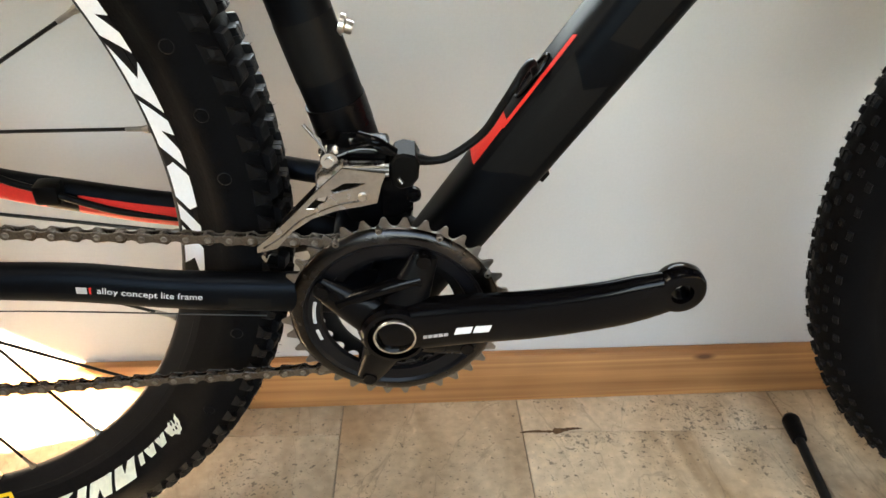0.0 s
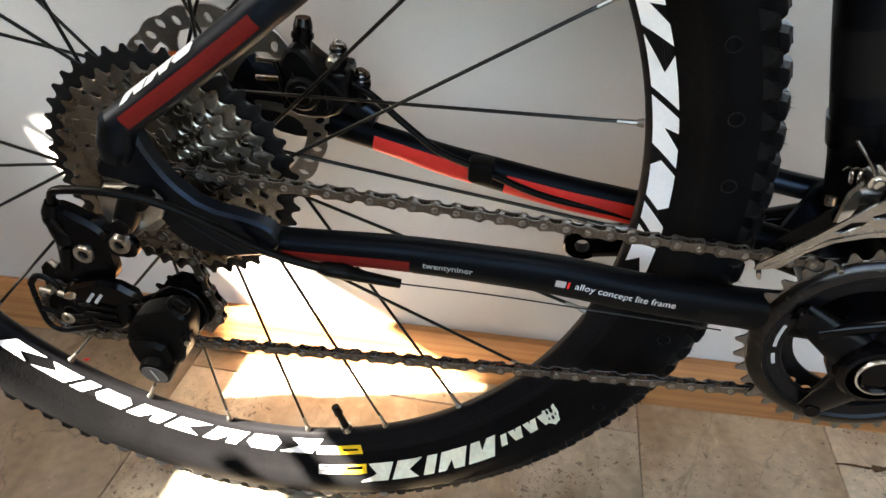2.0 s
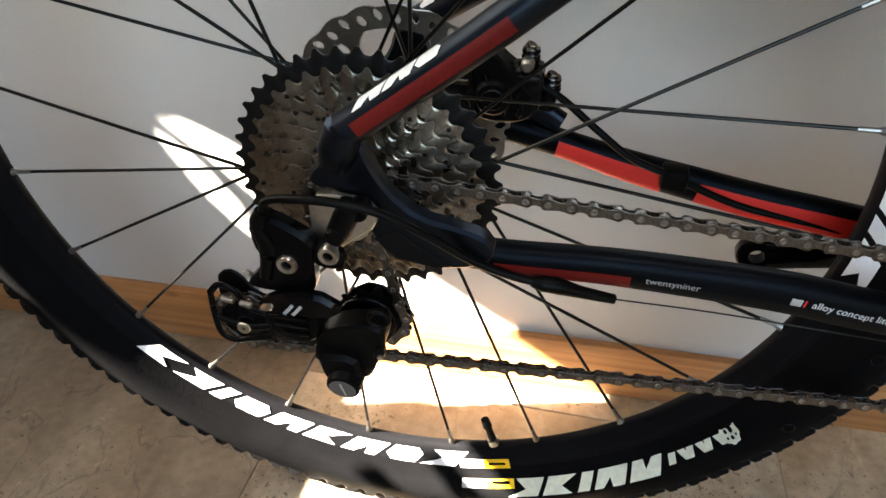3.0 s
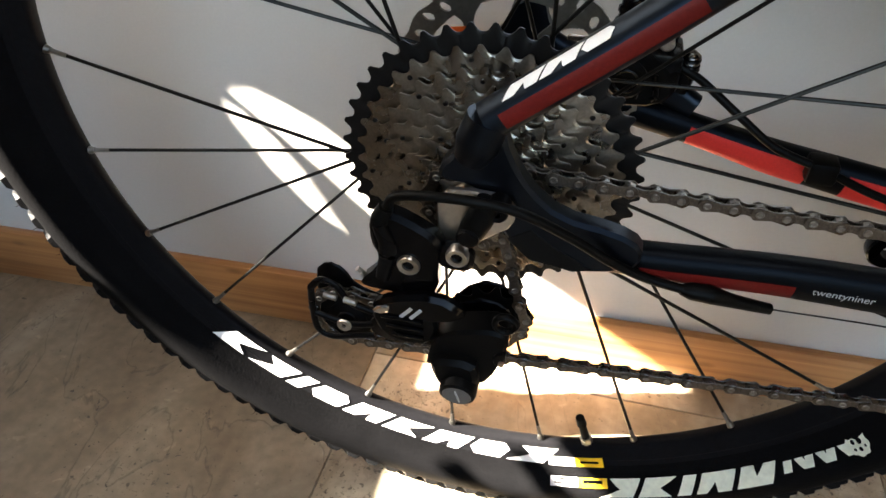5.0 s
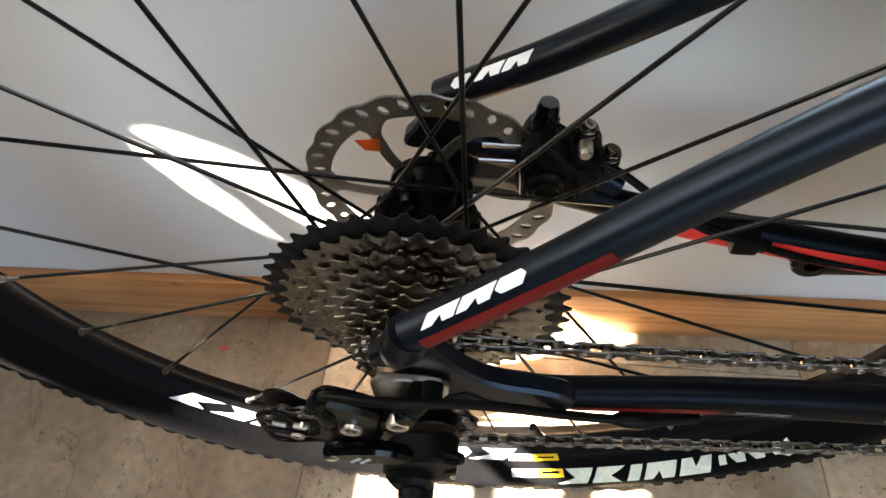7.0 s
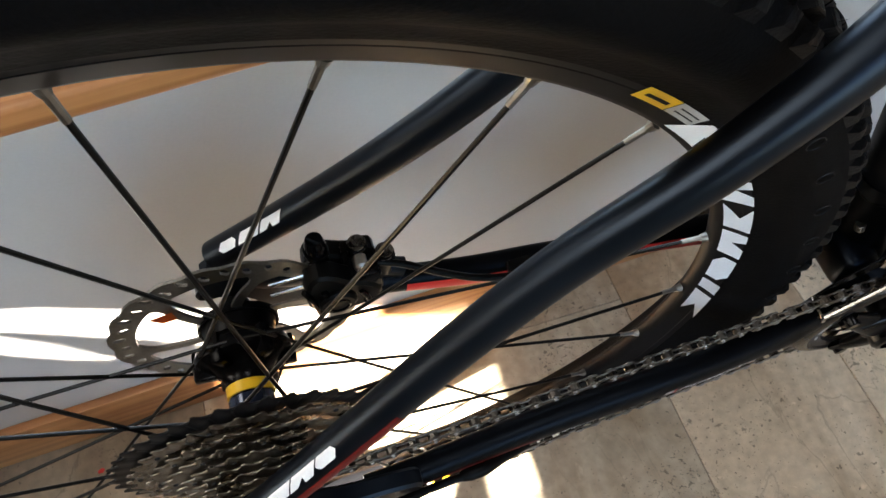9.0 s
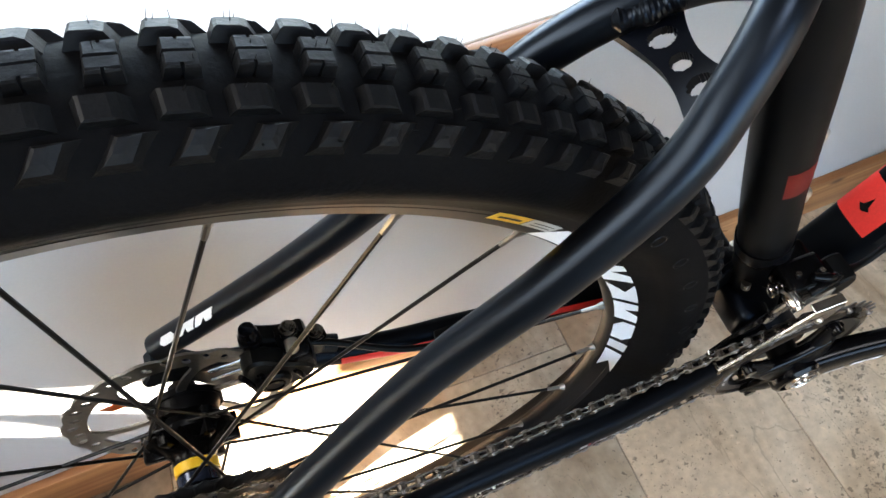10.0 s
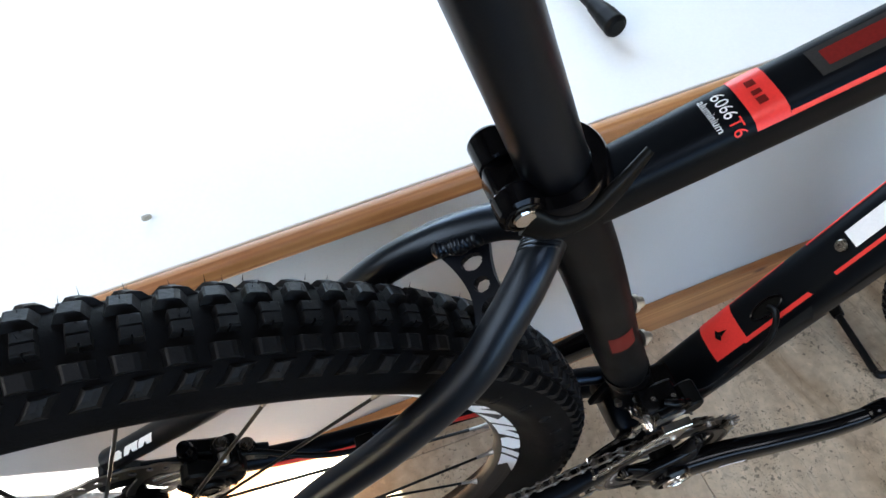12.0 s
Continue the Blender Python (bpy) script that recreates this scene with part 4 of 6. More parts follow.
def tread_mesh(count, rows, r_mid, seed, wide):
    """Moulded blocks and hairs round a tyre. Each row: degrees round the section, length, width, height, phase, the four insets of a block's top
    (ahead, behind, inner, outer), the slant of its outer edge, and whether a slit is cut into it."""
    rng = random.Random(seed)
    verts, faces = [], []
    SEC_Z, SEC_Y = (0.0268, 0.0288) if wide else (0.0250, 0.0264)

    def add_block(ang, sgn, phi, ln, wd, ht, inset, slant, slit):
        def P(u, v, h):
            ph = sgn * (radians(phi) + v / SEC_Y)
            q = squarish(ph) if wide else 1.0
            rr = r_mid + (SEC_Z + h) * q * math.cos(ph)
            a = ang + (u + v * slant) / rr
            return (rr * math.cos(a), (SEC_Y + h) * q * math.sin(ph), rr * math.sin(a))

        def block(u0, u1, v0, v1, h, ia, ib, ii, io):
            b = len(verts)
            for hh, k in ((-0.0012, 0.0), (h * 0.86, 0.86), (h, 1.35)):
                for u, v in ((u0 + ib * k, v0 + ii * k), (u1 - ia * k, v0 + ii * k), (u1 - ia * k, v1 - io * k), (u0 + ib * k, v1 - io * k)):
                    verts.append(P(u, v, hh + rng.uniform(-0.00012, 0.00012)))
            for lvl in (0, 4):
                for i in range(4):
                    j = (i + 1) % 4
                    faces.append((b + lvl + i, b + lvl + j, b + lvl + 4 + j, b + lvl + 4 + i))
            faces.append((b + 8, b + 9, b + 10, b + 11))

        ia, ib, ii, io = inset
        if slit:
            block(-ln / 2, ln / 2, -wd / 2, wd * 0.20, ht, ia, ib, ii, 0.0001)
            block(0.0004, ln / 2, wd * 0.15, wd / 2, ht * 0.985, ia, 0.0001, 0.0, io)
            block(-ln / 2, -0.0004, wd * 0.15, wd / 2, ht * 0.985, 0.0001, ib, 0.0, io)
        else:
            block(-ln / 2, ln / 2, -wd / 2, wd / 2, ht, ia, ib, ii, io)
        for _ in range(2):
            if rng.random() > 0.36:
                continue
            b = len(verts)
            hl, u, v = rng.uniform(0.0018, 0.0046), rng.uniform(-ln, ln) * 0.32, rng.uniform(-wd, wd) * 0.3
            w = 0.00020
            for uu, vv, hh in ((-w, -w, ht * 0.9), (w, -w, ht * 0.9), (0, w, ht * 0.9), (rng.uniform(-1, 1) * 0.0007, 0, ht + hl)):
                verts.append(P(u + uu, v + vv, hh))
            faces.extend(((b, b + 1, b + 3), (b + 1, b + 2, b + 3), (b + 2, b, b + 3)))

    for phi, ln, wd, ht, phase, inset, slant, slit in rows:
        for sgn in (-1, 1):
            for k in range(count):
                ang = 2 * math.pi * (k + phase) / count
                add_block(ang + rng.uniform(-0.0006, 0.0006), sgn, phi, ln * rng.uniform(0.98, 1.02), wd, ht * rng.uniform(0.97, 1.03), inset, slant, slit)
    me = bpy.data.meshes.new("tread")
    me.from_pydata(verts, [], faces)
    return me


def build_wheel(name, at, turn, rear):
    """Rim as the wheel's own mesh, with tyre, spokes, hub and prints under it."""
    rim_prof = [(R_RIM_IN, -0.0022), (0.3000, -0.0040), (0.3032, -0.0066), (0.3175, -0.0126), (R_RIM_OUT, -0.0132), (R_RIM_OUT, -0.0115), (0.3120, -0.0105), (0.3080, 0.0), (0.3120, 0.0105), (R_RIM_OUT, 0.0115), (R_RIM_OUT, 0.0132), (0.3175, 0.0126), (0.3032, 0.0066), (0.3000, 0.0040), (R_RIM_IN, 0.0022)]
    w = part(name, lathe_bm(rim_prof, 160, closed=True), RIM, bike, "black mountain bike wheel with white rim prints" if rear else "black front mountain bike wheel", angle=40)
    w.location = at
    w.rotation_euler = (0, 0, turn)
    prof = []
    for k in range(33):
        a = radians(-132 + 264 * k / 32)
        q = squarish(a) if rear else 1.0
        prof.append((0.3435 + (0.0268 if rear and math.cos(a) > 0 else 0.0250) * q * math.cos(a), (0.0286 if rear else 0.0268) * q * math.sin(a)))
    prof = [(0.3165, -0.0125)] + prof + [(0.3165, 0.0125)]
    tyre = part("tyre", lathe_bm(prof, 180), RUBBER, w, "black knobbly rubber tyre")
    if rear:
        rows = [(5.7, 0.0108, 0.0056, 0.0056, 0.0, (0.0010, 0.0008, 0.0003, 0.0007), 0.0, True),
                (27, 0.0160, 0.0080, 0.0050, 0.08, (0.0022, 0.0050, 0.0006, 0.0012), -0.12, False),
                (50, 0.0142, 0.0116, 0.0036, -0.10, (0.0020, 0.0062, 0.0008, 0.0052), 0.62, False)]
        me = tread_mesh(120, rows, 0.3435, 3, True)
    else:
        rows = [(6, 0.0080, 0.0048, 0.0032, 0.0, (0.0006, 0.0006, 0.0005, 0.0005), 0.05, False), (21, 0.0070, 0.0042, 0.0028, 0.5, (0.0006, 0.0006, 0.0005, 0.0005), 0.1, False),
                (38, 0.0060, 0.0040, 0.0024, 0.2, (0.0006, 0.0006, 0.0005, 0.0005), 0.2, False), (56, 0.0075, 0.0050, 0.0024, 0.6, (0.0006, 0.0006, 0.0005, 0.0008), 0.3, False)]
        me = tread_mesh(110, rows, 0.3435, 4, False)
    tagged(finish("tread", me, KNOB, tyre, "moulded rubber tread blocks with fine hairs", smooth=False), kind="stuff")
    # spokes and nipples
    DEL = 18.0
    spoke = nipple = None
    for k in range(24):
        a = radians(-97.5 + DEL + 15 * k)
        sg = 1 if (k % 4) in (1, 2) else -1
        fy = -0.020 if k % 2 else 0.034
        fr = 0.0290
        b = a + sg * math.acos(fr / 0.296)
        p = Vector((0.2975 * math.cos(a), 0, 0.2975 * math.sin(a)))
        q = Vector((fr * math.cos(b), fy, fr * math.sin(b)))
        if spoke is None:
            L = (q - p).length
            sb = join(rod_bm((0, 0, 0.012), (0, 0, L), 0.00125, 8), rod_bm((0, 0, L - 0.004), (0, 0, L + 0.003), 0.0019, 8))
            spoke = part("spoke", sb, SPOKE, w, "thin black spoke")
            nb = join(rod_bm((0, 0, -0.001), (0, 0, 0.0145), 0.0018, 8, 0.0016), rod_bm((0, 0, -0.001), (0, 0, 0.003), 0.0030, 10, 0.0022))
            nipple = part("nipple", nb, ROTOR, w, "dull silver spoke nipple")
            so, no = spoke, nipple
        else:
            so, no = share(spoke, Matrix(), w), share(nipple, Matrix(), w)
        m = Matrix.Translation(p) @ (q - p).to_track_quat("Z", "Y").to_matrix().to_4x4()
        so.matrix_basis = m @ Matrix.Diagonal((1, 1, (q - p).length / L, 1))
        no.matrix_basis = m
    # valve
    a = radians(-90 + DEL)
    er = Vector((math.cos(a), 0, math.sin(a)))
    q = Matrix.Translation(er * 0.2985) @ (-er).to_track_quat("Z", "Y").to_matrix().to_4x4()
    v = part("valve", moved(join(rod_bm((0, 0, 0.004), (0, 0, 0.022), 0.0035, 14, 0.003), rod_bm((0, 0, 0.022), (0, 0, 0.031), 0.0042, 12, 0.0036)), q), PLASTIC, w, "black valve with cap")
    part("valve_nut", moved(rod_bm((0, 0, -0.001), (0, 0, 0.005), 0.0052, 8), q), ALU_SATIN, v)
    # hub
    hub = lathe_bm([(0.009, -0.070), (0.012, -0.066), (0.017, -0.060), (0.017, -0.026), (0.030, -0.0262), (0.033, -0.0245), (0.033, -0.0200), (0.026, -0.0180), (0.0180, -0.0150), (0.0140, -0.008), (0.0136, 0.014), (0.0160, 0.020), (0.024, 0.026), (0.031, 0.030), (0.032, 0.034), (0.030, 0.039), (0.026, 0.041), (0.022, 0.046), (0.024, 0.054), (0.024, 0.060), (0.012, 0.063), (0.010, 0.072)], 48)
    h = part("hub", hub, BLACK, w, "black machined hub")
    if not rear:
        return w
    part("hub_band", lathe_bm([(0.0130, 0.0055), (0.0151, 0.0058), (0.0151, 0.0126), (0.0130, 0.0130)], 48), YELLOW, h, "yellow printed band")
    part("hub_sleeve", lathe_bm([(0.0138, -0.0040), (0.0147, -0.0034), (0.0147, 0.0040), (0.0138, 0.0046)], 48), BLUEHUB, h, "glossy blue-black sleeve")
    for k in range(6):
        b = box_bm(0.0160, 0.0325, 0.022, 0.042, -0.0038, 0.0038, 0.0015)
        part("flange_lug", moved(b, pose(0, 0, 0, 0, 60 * k + 10, 0)), BLACK, h)
    # white rim print as plain slanted blocks, and small labels
    for a0, kinds in ((42.0, "CFBEBFDC"), (-76.5, "CFBEBFDCE")):
        bold_marks(rim_side, a0, -6.85, kinds, 0.3030, 0.3170, -2.6, WHITE, w, "rim_print", "white print on the rim")
    def label(a0, side, r0, r1):
        part("rim_label", ring_patch(side, a0, a0 + 4.2, r0, r1), YELLOW, w, "yellow maker's label")
        part("rim_label_mark", ring_patch(lambda r: side(r) - 0.0003, a0 + 0.7, a0 + 3.5, r0 + (r1 - r0) * 0.36, r0 + (r1 - r0) * 0.60), BLACK, w)
        part("rim_label", ring_patch(side, a0 - 4.2, a0 - 0.1, r0, r1), GREYTXT, w, "pale label with fine dark bars")
        for k in range(2):
            part("rim_label_mark", ring_patch(lambda r: side(r) - 0.0003, a0 - 3.6, a0 - 0.7, r0 + (r1 - r0) * (0.28 + 0.32 * k), r0 + (r1 - r0) * (0.38 + 0.32 * k)), BLACK, w)
    label(44.8, rim_side, 0.3095, 0.3178)
    label(-74.0, rim_side, 0.3095, 0.3178)
    label(-73.8, tyre_side, 0.3245, 0.3320)
    # tyre prints: big slanted blocks, smaller ones, round badge
    a = bold_marks(tyre_side, -69.3, 5.4, "ECDBA", 0.3255, 0.3385, -1.6, CREAM, tyre, "tyre_print", "cream print on the tyre flank")
    for k in range(6):
        part("tyre_print", ring_patch(tyre_side, a, a + 1.1, 0.3275, 0.3340, skew=0.7 if k % 2 else -0.5), CREAM, tyre, "cream print on the tyre flank")
        a += 1.42
    ca, sa = math.cos(radians(-35.6)), math.sin(radians(-35.6))

    def spot(x, z, radius, lift, scallop=0.0):
        bm = bmesh.new()
        bm.faces.new([bm.verts.new((radius * (1 + scallop * math.cos(8 * k * math.pi / 20)) * math.cos(k * math.pi / 20), radius * (1 + scallop * math.cos(8 * k * math.pi / 20)) * math.sin(k * math.pi / 20), 0)) for k in range(40)])
        bm.normal_update()
        bmesh.ops.triangulate(bm, faces=bm.faces[:])
        for v in bm.verts:
            px, pz = 0.3292 * ca + x + v.co.x, 0.3292 * sa + z + v.co.y
            v.co = (px, tyre_side(math.hypot(px, pz)) - lift, pz)
        return bm

    part("tyre_badge", spot(0, 0, 0.0074, 0.0002, 0.06), CREAM, tyre, "round cream badge on the tyre flank", smooth=False)
    for x, z, radius in ((0, 0.0022, 0.0017), (-0.0026, -0.0014, 0.0013), (0.0026, -0.0014, 0.0013), (0, -0.0042, 0.0009), (-0.0040, 0.0024, 0.0008), (0.0040, 0.0024, 0.0008)):
        part("badge_mark", spot(x, z, radius, 0.0005), RUBBER, tyre, smooth=False)
    r = 0.3215
    part("tyre_rib", lathe_bm([(r - 0.0006, tyre_side(r - 0.0006)), (r, tyre_side(r) - 0.0006), (r + 0.0006, tyre_side(r + 0.0006))], 180), RUBBER, tyre)
    for a0 in range(-26, 40, 7):
        bm = lathe_bm([(0.0038, -0.0002), (0.0041, -0.0006), (0.0046, -0.0002)], 16)
        q = Matrix.Translation((0.3445 * math.cos(radians(a0 - 3)), tyre_side(0.3445), 0.3445 * math.sin(radians(a0 - 3))))
        part("tyre_mark", moved(bm, q), KNOB, tyre)
    return w


build_wheel("rear_wheel", (0, 0, 0), 0.0, True)
build_wheel("front_wheel", (1.133, 0, 0), -0.087, False)


# ---- drivetrain ----
def build_cassette():
    body = lathe_bm([(0.0105, -0.071), (0.016, -0.071), (0.0175, -0.068), (0.0175, -0.027), (0.0105, -0.027)], 36, closed=True)
    cas = part("cassette", body, COG, bike, "eleven-speed nickel cassette with black largest cog")
    teeth = (42, 37, 32, 28, 24, 21, 19, 17, 15, 13, 11)
    for k, n in enumerate(teeth):
        rp = 0.00635 / math.sin(math.pi / n)
        y = -0.0275 - 0.0039 * k
        nxt = 0.00635 / math.sin(math.pi / teeth[k + 1]) if k + 1 < len(teeth) else 0.016
        r_in = max(0.0160, nxt - 0.0095)
        bm = gear_bm(n, rp - 0.0030, rp + 0.0019, r_in, y - 0.0011, y + 0.0011, sharp=0.35)
        moved(bm, pose(0, 0, 0, 0, k * 7.3, 0))
        cog = part("cog", bm, COG_BLACK if k == 0 else COG, cas, "black forty-two tooth cog" if k == 0 else "", angle=30)
        # shift ramps: small pressed dimples on the cog's outer face
        if 0 < k < 8:
            m = max(6, n // 3)
            rivet = None
            for i in range(m):
                a = 2 * math.pi * (i + 0.3 * k) / m
                rr = rp - 0.0058
                mm = Matrix.Translation((rr * math.cos(a), y - 0.0013, rr * math.sin(a)))
                if rivet is None:
                    rivet = part("cog_rivet", lathe_bm([(0, -0.0006), (0.0012, -0.0006), (0.0017, 0.0003), (0, 0.0003)], 8), COG_BLACK, cog)
                    rivet.matrix_basis = mm
                else:
                    share(rivet, mm, cog)
    # carrier arms between the big cogs
    for k in range(5):
        b = box_bm(0.018, 0.060, -0.0300, -0.0245, -0.006, 0.006, 0.002)
        part("carrier_arm", moved(b, pose(0, 0, 0, 0, 72 * k + 20, 0)), COG_BLACK, cas)
    part("lock_ring", lathe_bm([(0.0095, -0.0705), (0.0165, -0.0705), (0.0165, -0.0725), (0.0095, -0.0725)], 30, closed=True), ALU_SATIN, cas)


build_cassette()


def build_crankset():
    bx, _, bz = BB
    C = Matrix.Translation((bx, 0, bz))
    n = 36
    rp = 0.00635 / math.sin(math.pi / n)
    crank = part("crank_arm", crank_bm(), GLOSS, bike, "glossy black crank arm")
    ring = part("chainring", moved(gear_bm(n, rp - 0.0034, rp + 0.0030, 0.0640, -0.0495, -0.0475), C), RINGGREY, bike, "large dark silver chainring with worn teeth", angle=30)
    part("ring_face", moved(lathe_bm([(0.0600, -0.0490), (0.0600, -0.0537), (0.0590, -0.0538), (0.0572, -0.0522), (0.0490, -0.0518), (0.0478, -0.0490)], 96, closed=True), C), RING_BLACK, ring, "glossy black chainring web")
    part("ring_band", moved(lathe_bm([(0.0690, -0.0497), (0.0683, -0.0508), (0.0655, -0.0526), (0.0620, -0.0536), (0.0602, -0.0538), (0.0602, -0.0490), (0.0650, -0.0485)], 96, closed=True), C), RING_BAND, ring, "dark polished chainring band")
    n2 = 26
    rp2 = 0.00635 / math.sin(math.pi / n2)
    part("small_chainring", moved(gear_bm(n2, rp2 - 0.0034, rp2 + 0.0034, 0.0400, -0.0425, -0.0405), C), COG_BLACK, ring, "small inner chainring")
    # fine pale print on the web, too small to read
    for a0, a1 in ((150, 160), (166, 186), (192, 202)):
        bm = ring_patch(lambda r: -0.0524, a0, a1, 0.0520, 0.0542)
        part("ring_print", moved(bm, C), GREYTXT, ring, "pale print on the chainring")
    for a in (66, 98, 122, 30):
        b = lathe_bm([(0.0008, -0.0524), (0.0009, -0.0529), (0.0018, -0.0529), (0.0022, -0.0522), (0.0022, -0.048), (0, -0.048)], 14, (bx + 0.0680 * math.cos(radians(a)), 0, bz + 0.0680 * math.sin(radians(a))))
        part("pin", b, ROTOR, ring)
    # four spider arms
    for a in (70, 150, 250, 335):
        ca, sa = math.cos(radians(a)), math.sin(radians(a))
        arm = Tube([(bx + 0.016 * ca, -0.0615, bz + 0.016 * sa), (bx + 0.030 * ca, -0.0600, bz + 0.030 * sa), (bx + 0.045 * ca, -0.0572, bz + 0.045 * sa), (bx + 0.0555 * ca, -0.0553, bz + 0.0555 * sa)], [0.0150, 0.0125, 0.0100, 0.0080], [0.0070, 0.0058, 0.0042, 0.0028], 2.2)
        part("spider_arm", arm.bm(20), BLACK, crank)
        part("ring_bolt", lathe_bm([(0, -0.0610), (0.0045, -0.0610), (0.005, -0.0600), (0.005, -0.052), (0, -0.052)], 18, (bx + 0.0530 * ca, 0, bz + 0.0530 * sa)), GLOSS, crank)
    # hollow web that sweeps from one upper arm to the next
    web = [(bx + r * math.cos(radians(a)), y, bz + r * math.sin(radians(a))) for a, r, y in ((66, 0.040, -0.0590), (84, 0.0335, -0.0600), (110, 0.0305, -0.0605), (136, 0.0335, -0.0600), (154, 0.040, -0.0590))]
    part("spider_web", Tube(web, 0.0050, 0.0048, 2.4).bm(16), GLOSS, crank)
    part("spider_disc", moved(lathe_bm([(0.012, -0.0640), (0.0225, -0.0640), (0.0250, -0.0615), (0.0250, -0.0545), (0.012, -0.0530)], 48, closed=True), C), GLOSS, crank)
    AX = Matrix.Translation((bx, 0, bz + 0.0020))
    part("axle_ring", moved(lathe_bm([(0.0118, -0.0675), (0.0121, -0.0752), (0.0126, -0.0758), (0.0135, -0.0756), (0.0142, -0.0740), (0.0142, -0.0675)], 56, closed=True), AX), ALU, crank, "bright polished axle ring")
    part("axle_core", moved(lathe_bm([(0, -0.0560), (0.0072, -0.0560), (0.0078, -0.0575), (0.0108, -0.0580), (0.0117, -0.0720), (0.0123, -0.0560), (0.0123, -0.0520), (0, -0.0520)], 40), AX), BLACK, crank)
    part("axle", moved(lathe_bm([(0, -0.0520), (0.012, -0.0520), (0.012, 0.078), (0, 0.078)], 32), C), BLACK, crank)
    # maker's print on the arm, as plain marks
    for s0, w in ((0.0270, 0.0028), (0.0304, 0.0028), (0.0338, 0.0028), (0.0372, 0.0028), (0.0406, 0.0028)):
        part("crank_print", on_face(CRANK, MARKS["D"], s0, w, -0.0035, -0.0010, 0.0008), GREYTXT, crank, "pale print on the crank")
    for kind, s0, w in (("D", 0.0475, 0.0110), ("D", 0.0600, 0.0105)):
        part("crank_print", on_face(CRANK, MARKS[kind], s0, w, -0.0030, 0.0024, 0.0030), WHITE, crank, "white print on the crank")
    # far crank arm
    far = Tube([(bx, 0.078, bz), (bx - 0.055, 0.080, bz - 0.0176), (bx - 0.11, 0.086, bz - 0.0353), (bx - 0.160, 0.092, bz - 0.0513)], [0.02, 0.017, 0.0155, 0.0145], [0.011, 0.009, 0.008, 0.007], 3)
    tip = lathe_bm([(0.0064, 0.0870), (0.0140, 0.0870), (0.0154, 0.0885), (0.0154, 0.0965), (0.0140, 0.0985), (0.0064, 0.0985)], 36, (bx - 0.1668, 0, bz - 0.0535), closed=True)
    part("far_crank_arm", join(far.bm(24), tip), GLOSS, bike, "glossy black crank arm on the far side")


CRANK = Tube([(BB[0] - 0.008, -0.0635, BB[2] - 0.0026), (BB[0] + 0.012, -0.0645, BB[2] + 0.0036), (BB[0] + 0.045, -0.0685, BB[2] + 0.0118), (BB[0] + 0.085, -0.0765, BB[2] + 0.0220), (BB[0] + 0.125, -0.0848, BB[2] + 0.0360), (BB[0] + 0.1450, -0.0880, BB[2] + 0.0445), (BB[0] + 0.1600, -0.0898, BB[2] + 0.0510)],
             [0.0185, 0.0186, 0.0176, 0.0168, 0.0160, 0.0154, 0.0136], [0.0095, 0.0100, 0.0098, 0.0090, 0.0080, 0.0076, 0.0069], 3.0)


def crank_bm():
    """The arm: swollen round the axle, straight and bending out to a round end with a threaded hole."""
    bx, _, bz = BB
    hub = lathe_bm([(0.0175, -0.0738), (0.0200, -0.0732), (0.0222, -0.0706), (0.0228, -0.0566), (0.0175, -0.0546)], 48, (bx, 0, bz), closed=True)
    end = lathe_bm([(0.0064, -0.0930), (0.0068, -0.0964), (0.0112, -0.0965), (0.0140, -0.0953), (0.0153, -0.0928), (0.0154, -0.0860), (0.0138, -0.0830), (0.0064, -0.0830)], 44, (bx + 0.1668, 0, bz + 0.0535), closed=True)
    return join(CRANK.bm(36), hub, end)


build_crankset()


def chain_path():
    """The chain's line: cassette, guide wheel, tension wheel, chainring, as points with y."""
    out = []

    def arc(cx, cz, r, a0, a1, y, n=40):
        for i in range(n + 1):
            a = radians(a0 + (a1 - a0) * i / n)
            out.append(Vector((cx + r * math.cos(a), y, cz + r * math.sin(a))))

    arc(BB[0], BB[2], 0.0527, -92, 88, -0.0425)
    arc(0, 0, 0.0265, 92, 312, -0.0625)
    arc(*GUIDE, 0.0225, 42, -95, -0.0650)
    arc(*TENSION, 0.0225, 95, 268, -0.0650)
    return out


GUIDE, TENSION = (0.012, -0.0820), (-0.0800, -0.1050)


